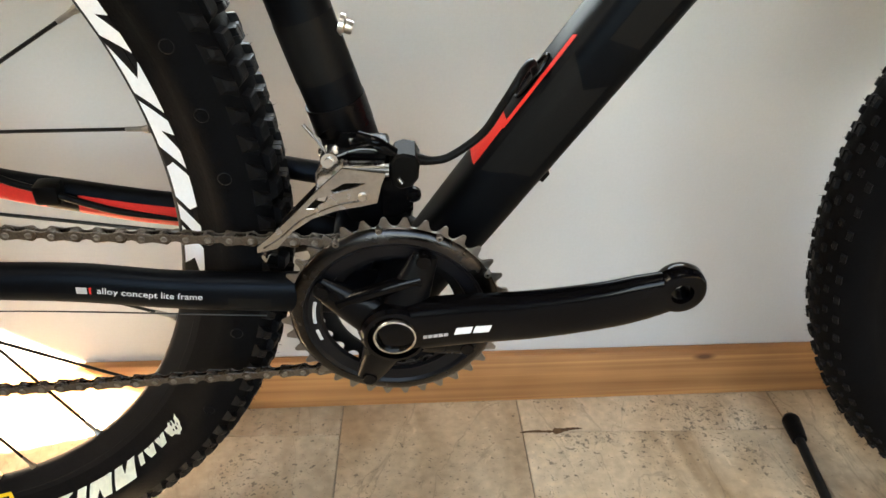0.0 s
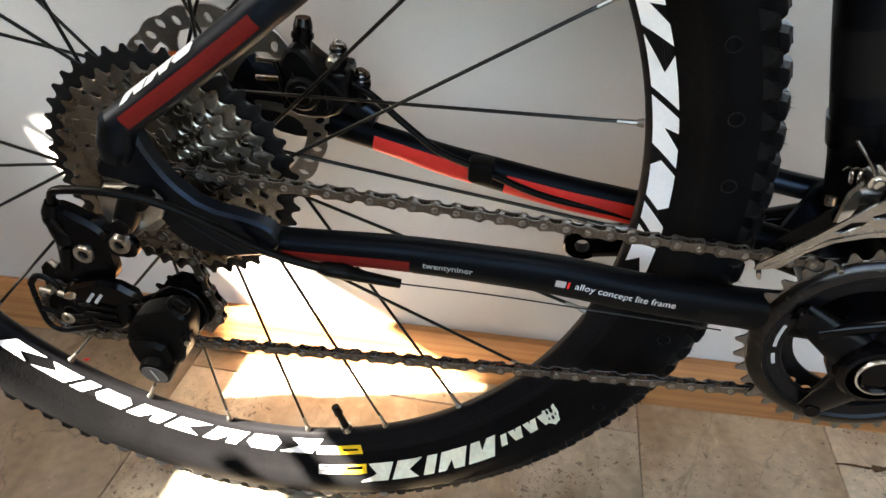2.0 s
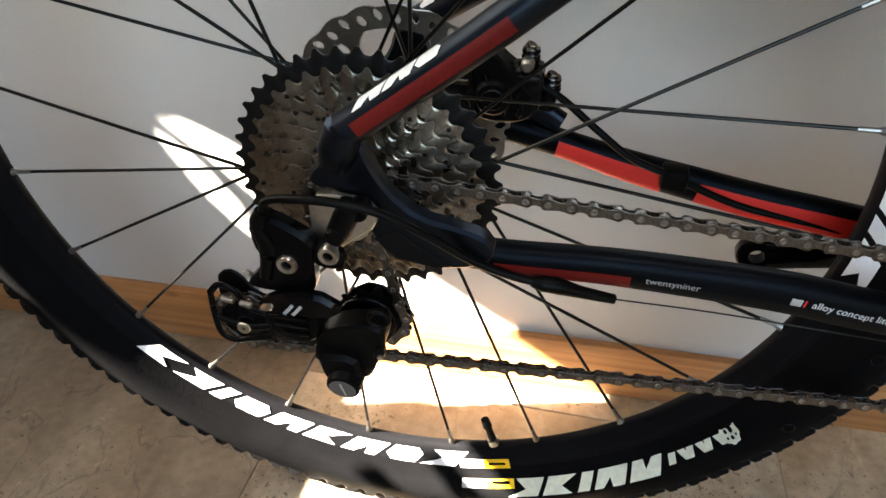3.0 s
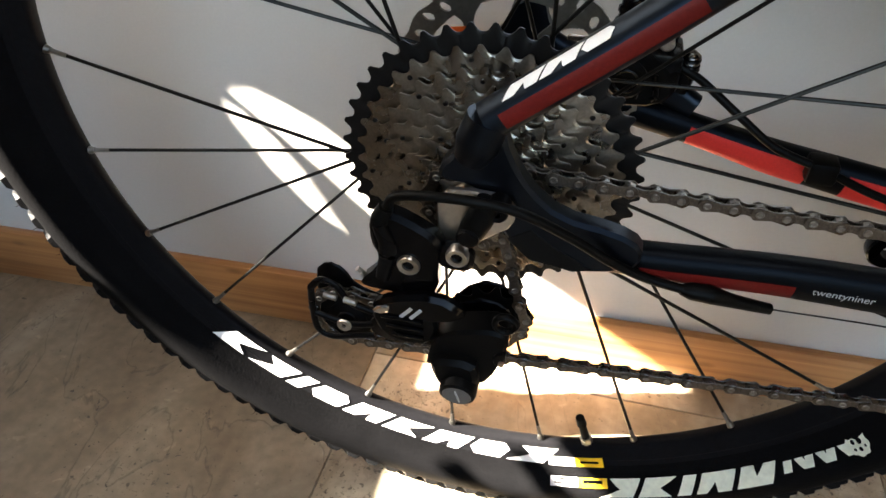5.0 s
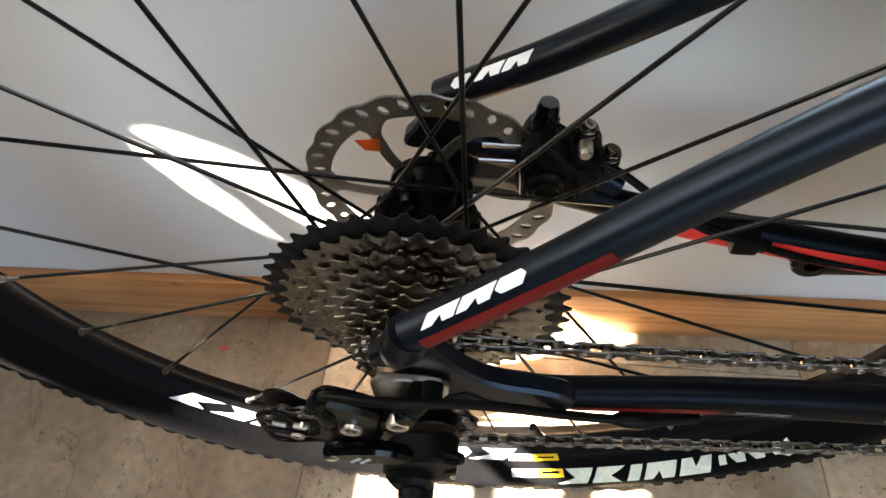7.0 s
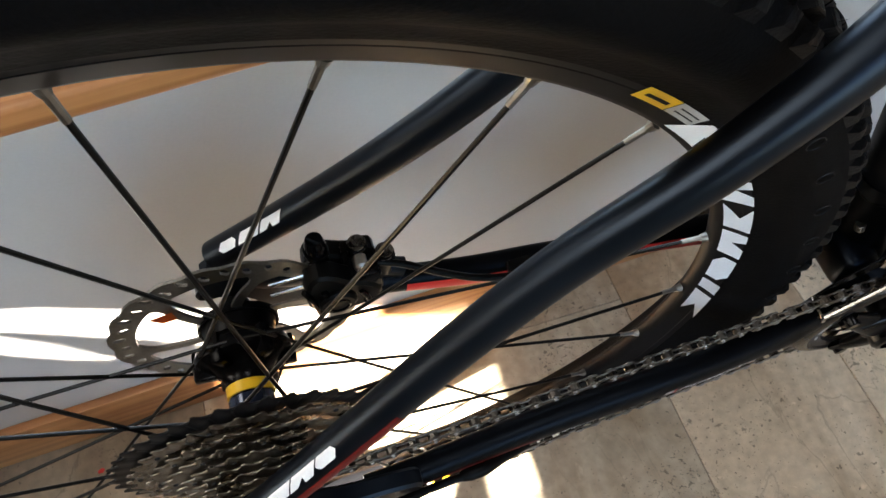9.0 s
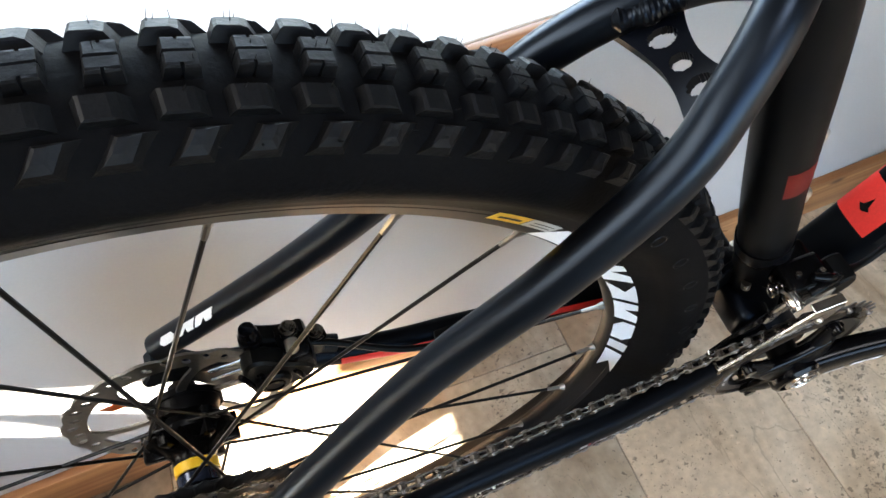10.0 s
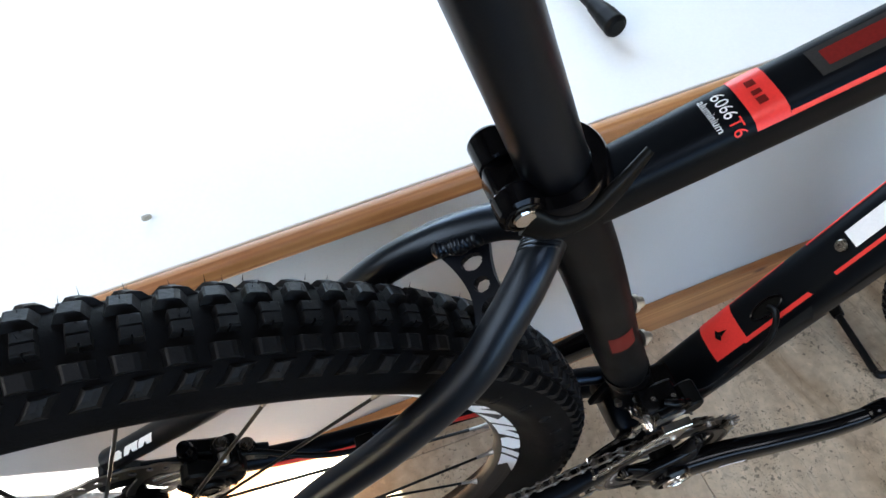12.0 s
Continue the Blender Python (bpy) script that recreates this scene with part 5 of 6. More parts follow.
def build_chain():
    pts = chain_path()
    pts.append(pts[0])
    run = [0.0]
    for a, b in zip(pts, pts[1:]):
        run.append(run[-1] + (b - a).length)
    total = run[-1]
    n = 2 * round(total / 0.0127 / 2)
    P = 0.0127

    def at(s):
        s %= total
        i = min(int(np.searchsorted(run, s, side="right")) - 1, len(pts) - 2)
        return pts[i].lerp(pts[i + 1], (s - run[i]) / max(run[i + 1] - run[i], 1e-9))

    def eight(h, w, steps=10):
        o = []
        for i in range(steps + 1):
            a = radians(-70 + 140 * i / steps)
            o.append((P / 2 + h * math.cos(a), h * math.sin(a)))
        o.append((0, w))
        for i in range(steps + 1):
            a = radians(110 + 140 * i / steps)
            o.append((-P / 2 + h * math.cos(a), h * math.sin(a)))
        o.append((0, -w))
        return o

    outer = join(plate_bm(eight(0.0043, 0.0027), -0.0029, -0.0020, 0.0002), plate_bm(eight(0.0043, 0.0027), 0.0020, 0.0029, 0.0002))
    rivet = lathe_bm([(0, -0.0034), (0.0010, -0.0034), (0.0012, -0.0038), (0.0018, -0.0038), (0.0021, -0.0033), (0.0021, 0.0033), (0.0016, 0.0037), (0, 0.0037)], 12)
    inner = join(plate_bm(eight(0.0041, 0.0022), -0.0019, -0.0011, 0.0002), plate_bm(eight(0.0041, 0.0022), 0.0011, 0.0019, 0.0002))
    first = {}
    rb = bmesh.new()
    for i in range(n):
        a = at(total * i / n)
        bmesh.ops.create_cone(rb, cap_ends=True, segments=10, radius1=0.0038, radius2=0.0038, depth=0.0024, matrix=Matrix.Translation(a) @ pose(0, 0, 0, 90))
    chain = part("chain", rb, STEEL, bike, "oiled grey steel bicycle chain")
    for i in range(n):
        a, b = at(total * i / n), at(total * (i + 1) / n)
        d = (b - a).normalized()
        yv = (Vector((0, 1, 0)) - d * d.y).normalized()
        zv = d.cross(yv)
        m = Matrix((d, yv, zv)).transposed().to_4x4()
        m.translation = (a + b) / 2
        key = i % 2
        if key not in first:
            first[key] = part("outer_link" if key == 0 else "inner_link", (outer, inner)[key], STEEL, chain, smooth=False)
            ob = first[key]
        else:
            ob = share(first[key], m, chain)
        ob.matrix_basis = m
        mr = m.copy()
        mr.translation = a
        if "rivet" not in first:
            first["rivet"] = part("rivet", rivet, ROTOR, chain, "bright rivet head")
            first["rivet"].matrix_basis = mr
        else:
            share(first["rivet"], mr, chain)


build_chain()


def pulley(center, parent, label):
    n = 11
    rp = 0.0225
    c = Matrix.Translation((center[0], -0.0650, center[1]))
    p = part("pulley", moved(gear_bm(n, rp - 0.0035, rp + 0.0030, 0.0125, -0.0011, 0.0011), c), PLASTIC, parent, label)
    part("pulley_hub", moved(lathe_bm([(0, -0.0045), (0.0058, -0.0045), (0.0065, -0.0035), (0.0128, -0.0015), (0.0128, 0.0015), (0.0065, 0.0035), (0, 0.0035)], 24), c), BLACK, p)
    return p


def ring_bolt(center, y, r, parent, inner=BLACK):
    b = part("pivot_bolt", lathe_bm([(r * 0.5, y + 0.001), (r * 0.52, y - 0.0015), (r * 0.9, y - 0.0018), (r, y - 0.0008), (r, y + 0.004)], 28, (center[0], 0, center[1])), ALU_SATIN, parent, "silver pivot bolt")
    part("socket", lathe_bm([(0, y), (r * 0.56, y), (r * 0.56, y + 0.003), (0, y + 0.003)], 6, (center[0], 0, center[1])), inner, b)


def build_rear_derailleur():
    body = plate_bm(soft_poly([(-0.050, 0.0035), (-0.041, 0.0120), (-0.029, 0.0080), (-0.014, -0.0005), (-0.0105, -0.0085), (-0.0135, -0.0210), (-0.0130, -0.0385), (-0.022, -0.0455), (-0.043, -0.0465), (-0.0545, -0.0455), (-0.0590, -0.0425), (-0.0475, -0.0295), (-0.0460, -0.0195), (-0.0500, -0.0115)], 1), -0.0950, -0.0830, 0.0025)
    rd = part("rear_derailleur", body, BLACK, bike, "black rear derailleur with folded cage")
    part("joint", plate_bm(soft_poly([(-0.0140, -0.0060), (0.0010, -0.0050), (0.0060, -0.0110), (0.0050, -0.0200), (-0.0040, -0.0225), (-0.0140, -0.0200)], 1), -0.0945, -0.0860, 0.002), BLACK, rd)
    part("body_rib", Tube([(-0.044, -0.0952, 0.004), (-0.040, -0.0955, -0.012), (-0.044, -0.0950, -0.034)], [0.004, 0.005, 0.004], 0.003).bm(12), BLACK, rd)
    ring_bolt((-0.0289, -0.0208), -0.0955, 0.0064, rd)
    ring_bolt((-0.0028, -0.0100), -0.0950, 0.0062, rd)
    # hanger link and upper knuckle
    part("hanger_link", plate_bm(soft_poly([(-0.0165, 0.0235), (0.0080, 0.0255), (0.0240, 0.0215), (0.0235, 0.0060), (0.0130, -0.0015), (-0.0015, -0.0150), (-0.0155, -0.0090)], 1), -0.0845, -0.0800, 0.001), ALU_SATIN, rd, "silver hanger link")
    part("hanger_bolt", lathe_bm([(0, -0.0925), (0.0020, -0.0925), (0.0022, -0.0945), (0.0048, -0.0950), (0.0056, -0.0940), (0.0058, -0.0840), (0, -0.0840)], 26, (0.0160, 0, 0.0215)), BLACK, rd)
    kn = Tube([(0.0110, -0.0900, 0.0250), (0.0080, -0.0905, 0.0160), (0.0040, -0.0910, 0.0070), (0.0005, -0.0905, 0.0000)], [0.0062, 0.0072, 0.0070, 0.0055], [0.0060, 0.0070, 0.0070, 0.0060], 2.6)
    part("upper_knuckle", kn.bm(24), PLASTIC, rd)
    part("knuckle_cap", lathe_bm([(0, -0.0990), (0.0048, -0.0990), (0.0056, -0.0980), (0.0056, -0.0950), (0, -0.0950)], 24, (0.0030, 0, 0.0060)), BLACK, rd)
    # cable anchor and adjuster
    part("adjuster", Tube([(-0.046, -0.092, -0.001), (-0.0435, -0.092, 0.006), (-0.0405, -0.092, 0.0135)], [0.0045, 0.0055, 0.0042], [0.0045, 0.0055, 0.0042]).bm(14), PLASTIC, rd)
    for x, z in ((-0.0555, -0.0420), (-0.0535, -0.0445)):
        part("limit_screw", rod_bm((x, -0.088, z), (x - 0.0050, -0.090, z + 0.0065), 0.0016, 10), ALU_SATIN, rd)
    # slim outer link over a ribbed inner link
    par = plate_bm(soft_poly([(-0.0500, -0.0500), (-0.0375, -0.0410), (-0.0130, -0.0345), (0.0070, -0.0455), (-0.0080, -0.0570), (-0.0300, -0.0550), (-0.0470, -0.0555)], 1), -0.1030, -0.0940, 0.0025)
    p = part("parallelogram", par, GLOSS, rd, "glossy black slim outer link")
    part("link_tip", plate_bm(soft_poly([(-0.0500, -0.0535), (-0.0440, -0.0475), (-0.0375, -0.0470), (-0.0410, -0.0545)], 1), -0.1042, -0.1020, 0.001), ALU, p, "polished link tip")
    inn = part("inner_link", plate_bm(soft_poly([(-0.0550, -0.0650), (-0.0440, -0.0600), (-0.0160, -0.0585), (-0.0130, -0.0735), (-0.0190, -0.0860), (-0.0300, -0.0885), (-0.0470, -0.0850)], 1), -0.0935, -0.0850, 0.002), PLASTIC, rd)
    for k in range(3):
        part("link_rib", Tube([(-0.047 + 0.003 * k, -0.0940, -0.0665 - 0.0065 * k), (-0.034, -0.0943, -0.0655 - 0.0072 * k), (-0.022, -0.0940, -0.0660 - 0.0068 * k)], 0.0014, 0.0014).bm(10), BLACK, inn)
    for x0 in (-0.0290, -0.0235):
        bm = box_bm(-0.0010, 0.0010, -0.1036, -0.1029, -0.0050, 0.0050)
        part("link_print", moved(bm, Matrix.Translation((x0, 0, -0.0500)) @ pose(0, 0, 0, 0, 38, 0)), GREYTXT, p)
    # lower knuckle with its round cap
    pk = plate_bm(soft_poly([(-0.0160, -0.0785), (-0.0065, -0.0690), (0.0080, -0.0640), (0.0200, -0.0620), (0.0270, -0.0650), (0.0280, -0.0740), (0.0225, -0.0920), (0.0165, -0.1090), (0.0110, -0.1110), (0.0040, -0.0980), (-0.0210, -0.1040), (-0.0185, -0.0900)], 1), -0.0960, -0.0770, 0.002)
    k = part("lower_knuckle", pk, PLASTIC, rd, "black lower knuckle with clutch housing")
    part("clutch_housing", plate_bm(soft_poly([(-0.0170, -0.0880), (0.0100, -0.0850), (0.0130, -0.1000), (0.0120, -0.1130), (0.0000, -0.1180), (-0.0100, -0.1130), (-0.0150, -0.1020)], 1), -0.1030, -0.0900, 0.003), PLASTIC, k)
    part("clutch_cap", moved(lathe_bm([(0, -0.0160), (0.0092, -0.0160), (0.0108, -0.0150), (0.0114, -0.0130), (0.0116, 0.0), (0, 0.0)], 36), Matrix.Translation((0.0014, -0.0920, -0.1075)) @ pose(0, 0, 0, 8, 0, 0)), PLASTIC, k)
    part("cap_face", moved(lathe_bm([(0, -0.0163), (0.0088, -0.0163), (0.0090, -0.0158), (0, -0.0158)], 32), Matrix.Translation((0.0014, -0.0920, -0.1075)) @ pose(0, 0, 0, 8, 0, 0)), CAP_REFLECT, k, "cap face with the floor's grey reflection in its colour")
    part("cap_line", moved(box_bm(-0.0005, 0.0005, -0.0168, -0.0158, -0.006, 0.006), Matrix.Translation((0.0014, -0.0920, -0.1075)) @ pose(0, 0, 0, 8, -12, 0)), GREYTXT, k)
    lev = part("clutch_lever", plate_bm(soft_poly([(0.0200, -0.0790), (0.0270, -0.0760), (0.0270, -0.0880), (0.0200, -0.0890)], 1), -0.0975, -0.0900, 0.001), BLACK, k)
    part("lever_tip", rod_bm((0.0250, -0.0990, -0.0850), (0.0250, -0.0970, -0.0850), 0.0018, 12), ALU_SATIN, lev)
    loopy = [(0.0254 + 0.0058 * math.cos(radians(q)), -0.0965, -0.0525 + 0.0058 * math.sin(radians(q))) for q in range(0, 361, 20)]
    part("cable_eye", Tube(loopy, 0.0018, 0.0024).bm(12), PLASTIC, k, "black eye on the knuckle")
    # cage
    CAGE = soft_poly([(-0.1034, -0.0769), (-0.0934, -0.0664), (-0.0829, -0.0700), (-0.0762, -0.0830), (-0.0550, -0.0905), (-0.0200, -0.0900), (0.0020, -0.0600), (0.0220, -0.0620), (0.0300, -0.0780), (0.0260, -0.0950), (0.0080, -0.1080), (-0.0300, -0.1100), (-0.0600, -0.1135), (-0.0901, -0.1230), (-0.1013, -0.1190)], 1)
    part("cage_plate", plate_bm(CAGE, -0.0585, -0.0562, 0.0008), BLACK, rd, "black inner cage plate")
    outer = part("outer_cage", plate_bm(soft_poly([(-0.0560, -0.0890), (-0.0200, -0.0860), (0.0020, -0.0600), (0.0220, -0.0620), (0.0300, -0.0780), (0.0260, -0.0950), (0.0080, -0.1080), (-0.0300, -0.1100), (-0.0600, -0.1125), (-0.0640, -0.1000)], 1), -0.0735, -0.0710, 0.0008), BLACK, rd, "skeletal black outer cage")
    for bar in ([(-0.060, -0.0900), (-0.0750, -0.0850), (-0.0825, -0.0725), (-0.0925, -0.0690), (-0.1000, -0.0770)], [(-0.1000, -0.0770), (-0.1010, -0.0950), (-0.0995, -0.1150), (-0.0905, -0.1205), (-0.0780, -0.1170), (-0.060, -0.1115)], [(-0.0995, -0.1000), (-0.0880, -0.1030), (-0.0800, -0.1050), (-0.0700, -0.1040), (-0.0600, -0.1010)]):
        part("cage_bar", Tube([(x, -0.0722, z) for x, z in bar], 0.0024, 0.0016).bm(12), BLACK, outer)
    pulley(GUIDE, rd, "black guide wheel")
    pulley(TENSION, rd, "black tension wheel")
    part("cage_bolt", lathe_bm([(0.0018, -0.0738), (0.0019, -0.0752), (0.0044, -0.0752), (0.0050, -0.0738)], 20, (TENSION[0], 0, TENSION[1])), ALU_SATIN, rd, "silver cage bolt")
    for a, b in (((-0.0900, -0.0770), (-0.0815, -0.0780)), ((-0.0770, -0.0785), (-0.0690, -0.0795))):
        part("cage_pin", rod_bm((a[0], -0.0762, a[1]), (b[0], -0.0766, b[1]), 0.0020, 12), ALU_SATIN, rd)
    # outer cable loop, its holder under the chain stay and the bare wire
    loop = Tube([(-0.0410, -0.092, 0.0120), (-0.0345, -0.095, 0.0235), (-0.018, -0.098, 0.0290), (0.006, -0.098, 0.0300), (0.028, -0.094, 0.0240), (0.052, -0.088, 0.0090), (0.076, -0.082, -0.0090), (0.098, -0.0785, -0.0195), (0.124, -0.0765, -0.0250)], 0.0026, 0.0026)
    part("shift_cable", loop.bm(12), PLASTIC, bike, "black gear cable housing")
    hold = part("cable_stop", Tube([(0.112, -0.0770, -0.0235), (0.118, -0.0765, -0.0242), (0.128, -0.0755, -0.0255), (0.140, -0.0725, -0.0300), (0.1605, -0.0675, -0.0362)], [0.003, 0.0048, 0.0050, 0.0038, 0.0030], [0.003, 0.0048, 0.0050, 0.0038, 0.0030]).bm(16), PLASTIC, bike, "black cable stop under the chain stay")
    part("stop_clip", box_bm(0.1175, 0.1285, -0.0760, -0.0620, -0.0320, -0.0210, 0.002), PLASTIC, hold)
    part("gear_wire", Tube([(0.160, -0.0676, -0.0362), (0.22, -0.0620, -0.0405), (0.30, -0.0550, -0.0490), (0.36, -0.047, -0.0580)], 0.0005, 0.0005).bm(6), SPOKE, bike, "thin dark gear wire")


build_rear_derailleur()


def build_front_derailleur():
    # outer cage plate: a lower and an upper half that leave two slots between them
    SEAM = [(0.4291, 0.0493), (0.4204, 0.0453), (0.4105, 0.0424), (0.4075, 0.0408), (0.4060, 0.0375), (0.3986, 0.0316), (0.3937, 0.0316), (0.3893, 0.0312)]
    LOW = [(0.3622, 0.0004), (0.3746, 0.0038), (0.3850, 0.0161), (0.3969, 0.0251), (0.4119, 0.0310), (0.4267, 0.0339), (0.4353, 0.0362), (0.4382, 0.0487), (0.4407, 0.0556)] + SEAM + [(0.3848, 0.0263), (0.3724, 0.0137), (0.3627, 0.0045)]
    HIGH = [(0.3893, 0.0312), (0.3937, 0.0316), (0.4004, 0.0391), (0.4075, 0.0408), (0.4105, 0.0424), (0.4090, 0.0444), (0.4173, 0.0495), (0.4291, 0.0493), (0.4407, 0.0556), (0.4163, 0.0588), (0.4071, 0.0500), (0.3981, 0.0408)]
    fd = part("front_derailleur", join(plate_bm(LOW, -0.0574, -0.0560, 0.0), plate_bm(HIGH, -0.0574, -0.0560, 0.0)), CAGE_STEEL, bike, "silver front derailleur clamped to the seat tube", smooth=False)
    part("cage_fold", Tube([(0.3665, -0.0575, 0.0040), (0.3775, -0.0576, 0.0120), (0.3900, -0.0576, 0.0240), (0.4010, -0.0576, 0.0300), (0.4130, -0.0576, 0.0350), (0.4250, -0.0576, 0.0375)], 0.0005, 0.0004).bm(8), STEEL, fd)
    part("cage_rivet", lathe_bm([(0, -0.0592), (0.0020, -0.0592), (0.0027, -0.0584), (0.0027, -0.0570), (0, -0.0570)], 20, (0.4270, 0, 0.0405)), ALU_SATIN, fd, "brassy rivet head")
    part("cage_lip", box_bm(0.4163, 0.4400, -0.0572, -0.0505, 0.0590, 0.0604, 0.0004, 1), ALU, fd)
    part("inner_cage", plate_bm([(0.366, 0.002), (0.389, 0.018), (0.410, 0.030), (0.436, 0.036), (0.438, 0.054), (0.416, 0.056), (0.398, 0.042), (0.378, 0.020)], -0.0405, -0.0392, 0.0004), BLACK, fd)
    part("cage_foot", Tube([(0.366, -0.0570, 0.0005), (0.367, -0.048, 0.001), (0.368, -0.0395, 0.003)], 0.0028, 0.0014).bm(10), CAGE_STEEL, fd)
    part("block", plate_bm(soft_poly([(0.445, 0.040), (0.459, 0.044), (0.4605, 0.063), (0.447, 0.066), (0.441, 0.056)], 1), -0.0440, -0.0230, 0.0015), PLASTIC, fd, "black cable block")
    part("link", plate_bm([(0.398, 0.033), (0.399, 0.052), (0.404, 0.0605), (0.416, 0.0615), (0.4165, 0.048), (0.4075, 0.045), (0.4045, 0.032)], -0.0440, -0.0405, 0.0012), ALU, fd, "polished link")
    for z, r in ((0.0590, 0.0012), (0.0560, 0.0012), (0.0530, 0.0014)):
        part("link_bar", rod_bm((0.418, -0.0450, z), (0.442, -0.0440, z - 0.001), r, 12), ROTOR, fd)
    part("body", box_bm(0.410, 0.442, -0.0400, -0.0170, 0.048, 0.0665, 0.003, 3), BLACK, fd)
    part("arm", Tube([(0.424, -0.036, 0.072), (0.434, -0.040, 0.070), (0.446, -0.040, 0.064)], [0.004, 0.005, 0.003], [0.003, 0.004, 0.003]).bm(14), BLACK, fd)
    for x, y in ((0.4200, -0.0300), (0.4360, -0.0330)):
        part("body_screw", moved(lathe_bm([(0, -0.0015), (0.0008, -0.0015), (0.0009, -0.0022), (0.0017, -0.0022), (0.0020, -0.0012), (0.0020, 0.002), (0, 0.002)], 16), Matrix.Translation((x, y, 0.0668)) @ pose(0, 0, 0, 80, 0, 0)), CAGE_STEEL, fd)
    part("spring", Tube([(0.400 + 0.0009 * k, -0.0300 + 0.0045 * math.cos(1.3 * k), 0.0560 + 0.0045 * math.sin(1.3 * k)) for k in range(24)], 0.0008, 0.0008).bm(6), CAGE_STEEL, fd)
    part("pull_wire", Tube([(0.4085, -0.0480, 0.0640), (0.426, -0.0450, 0.0690), (0.446, -0.0410, 0.0645)], 0.0006, 0.0006).bm(6), STEEL, fd)
    part("link_edge", Tube([(0.4180, -0.0440, 0.0690), (0.4300, -0.0430, 0.0715), (0.4420, -0.0400, 0.0700)], 0.0012, 0.0030).bm(10), BLACK, fd)
    b = moved(lathe_bm([(0, -0.008), (0.0025, -0.008), (0.0028, -0.0065), (0.005, -0.0065), (0.0056, -0.0050), (0.0056, 0.004), (0, 0.004)], 24), Matrix.Translation((0.4085, -0.0430, 0.0635)))
    part("clamp_bolt", b, ALU, fd, "bright cable clamp bolt")
    part("limit_screw", rod_bm((0.4475, -0.0450, 0.050), (0.4500, -0.0460, 0.0470), 0.0012, 10), STEEL, fd)
    part("wire_end", Tube([(0.409, -0.0470, 0.0640), (0.402, -0.0440, 0.0730), (0.3955, -0.041, 0.0800)], 0.0006, 0.0006).bm(6), STEEL, fd)
    part("wire_cap", rod_bm((0.3995, -0.0425, 0.0760), (0.3940, -0.0402, 0.0820), 0.0010, 10), STEEL, fd)
    part("band", Tube([(0.4085, 0, 0.0800), (0.4135, 0, 0.0630)], 0.0189, 0.0189).bm(32), BLACK, fd)
    part("bracket", box_bm(0.436, 0.4565, -0.0250, 0.0060, 0.0080, 0.0400, 0.004, 2), BLACK, fd)
    part("bracket_bolt", lathe_bm([(0, -0.029), (0.0035, -0.029), (0.005, -0.0275), (0.005, -0.024), (0, -0.024)], 20, (0.4565, 0, 0.0275)), BLACK, fd)
    for ob in fd.children:
        if ob.name.split(".")[0] not in ("cage_fold", "cage_rivet", "cage_lip"):
            ob.location.z = -0.0045
    house = Tube([(0.458, -0.0360, 0.0580), (0.468, -0.0350, 0.0565), (0.4790, -0.0335, 0.0590), (0.4966, -0.0300, 0.0715), (0.5070, -0.0285, 0.0880), (0.5140, -0.0265, 0.1000), (0.5200, -0.0200, 0.1075), (0.5255, -0.0120, 0.1085), (0.5295, -0.0030, 0.0985)], [0.0036] + [0.0025] * 8, [0.0036] + [0.0025] * 8)
    part("front_shift_cable", moved(house.bm(12), Matrix.Translation((0, 0, -0.0045))), PLASTIC, bike, "black cable housing entering the down tube")


build_front_derailleur()


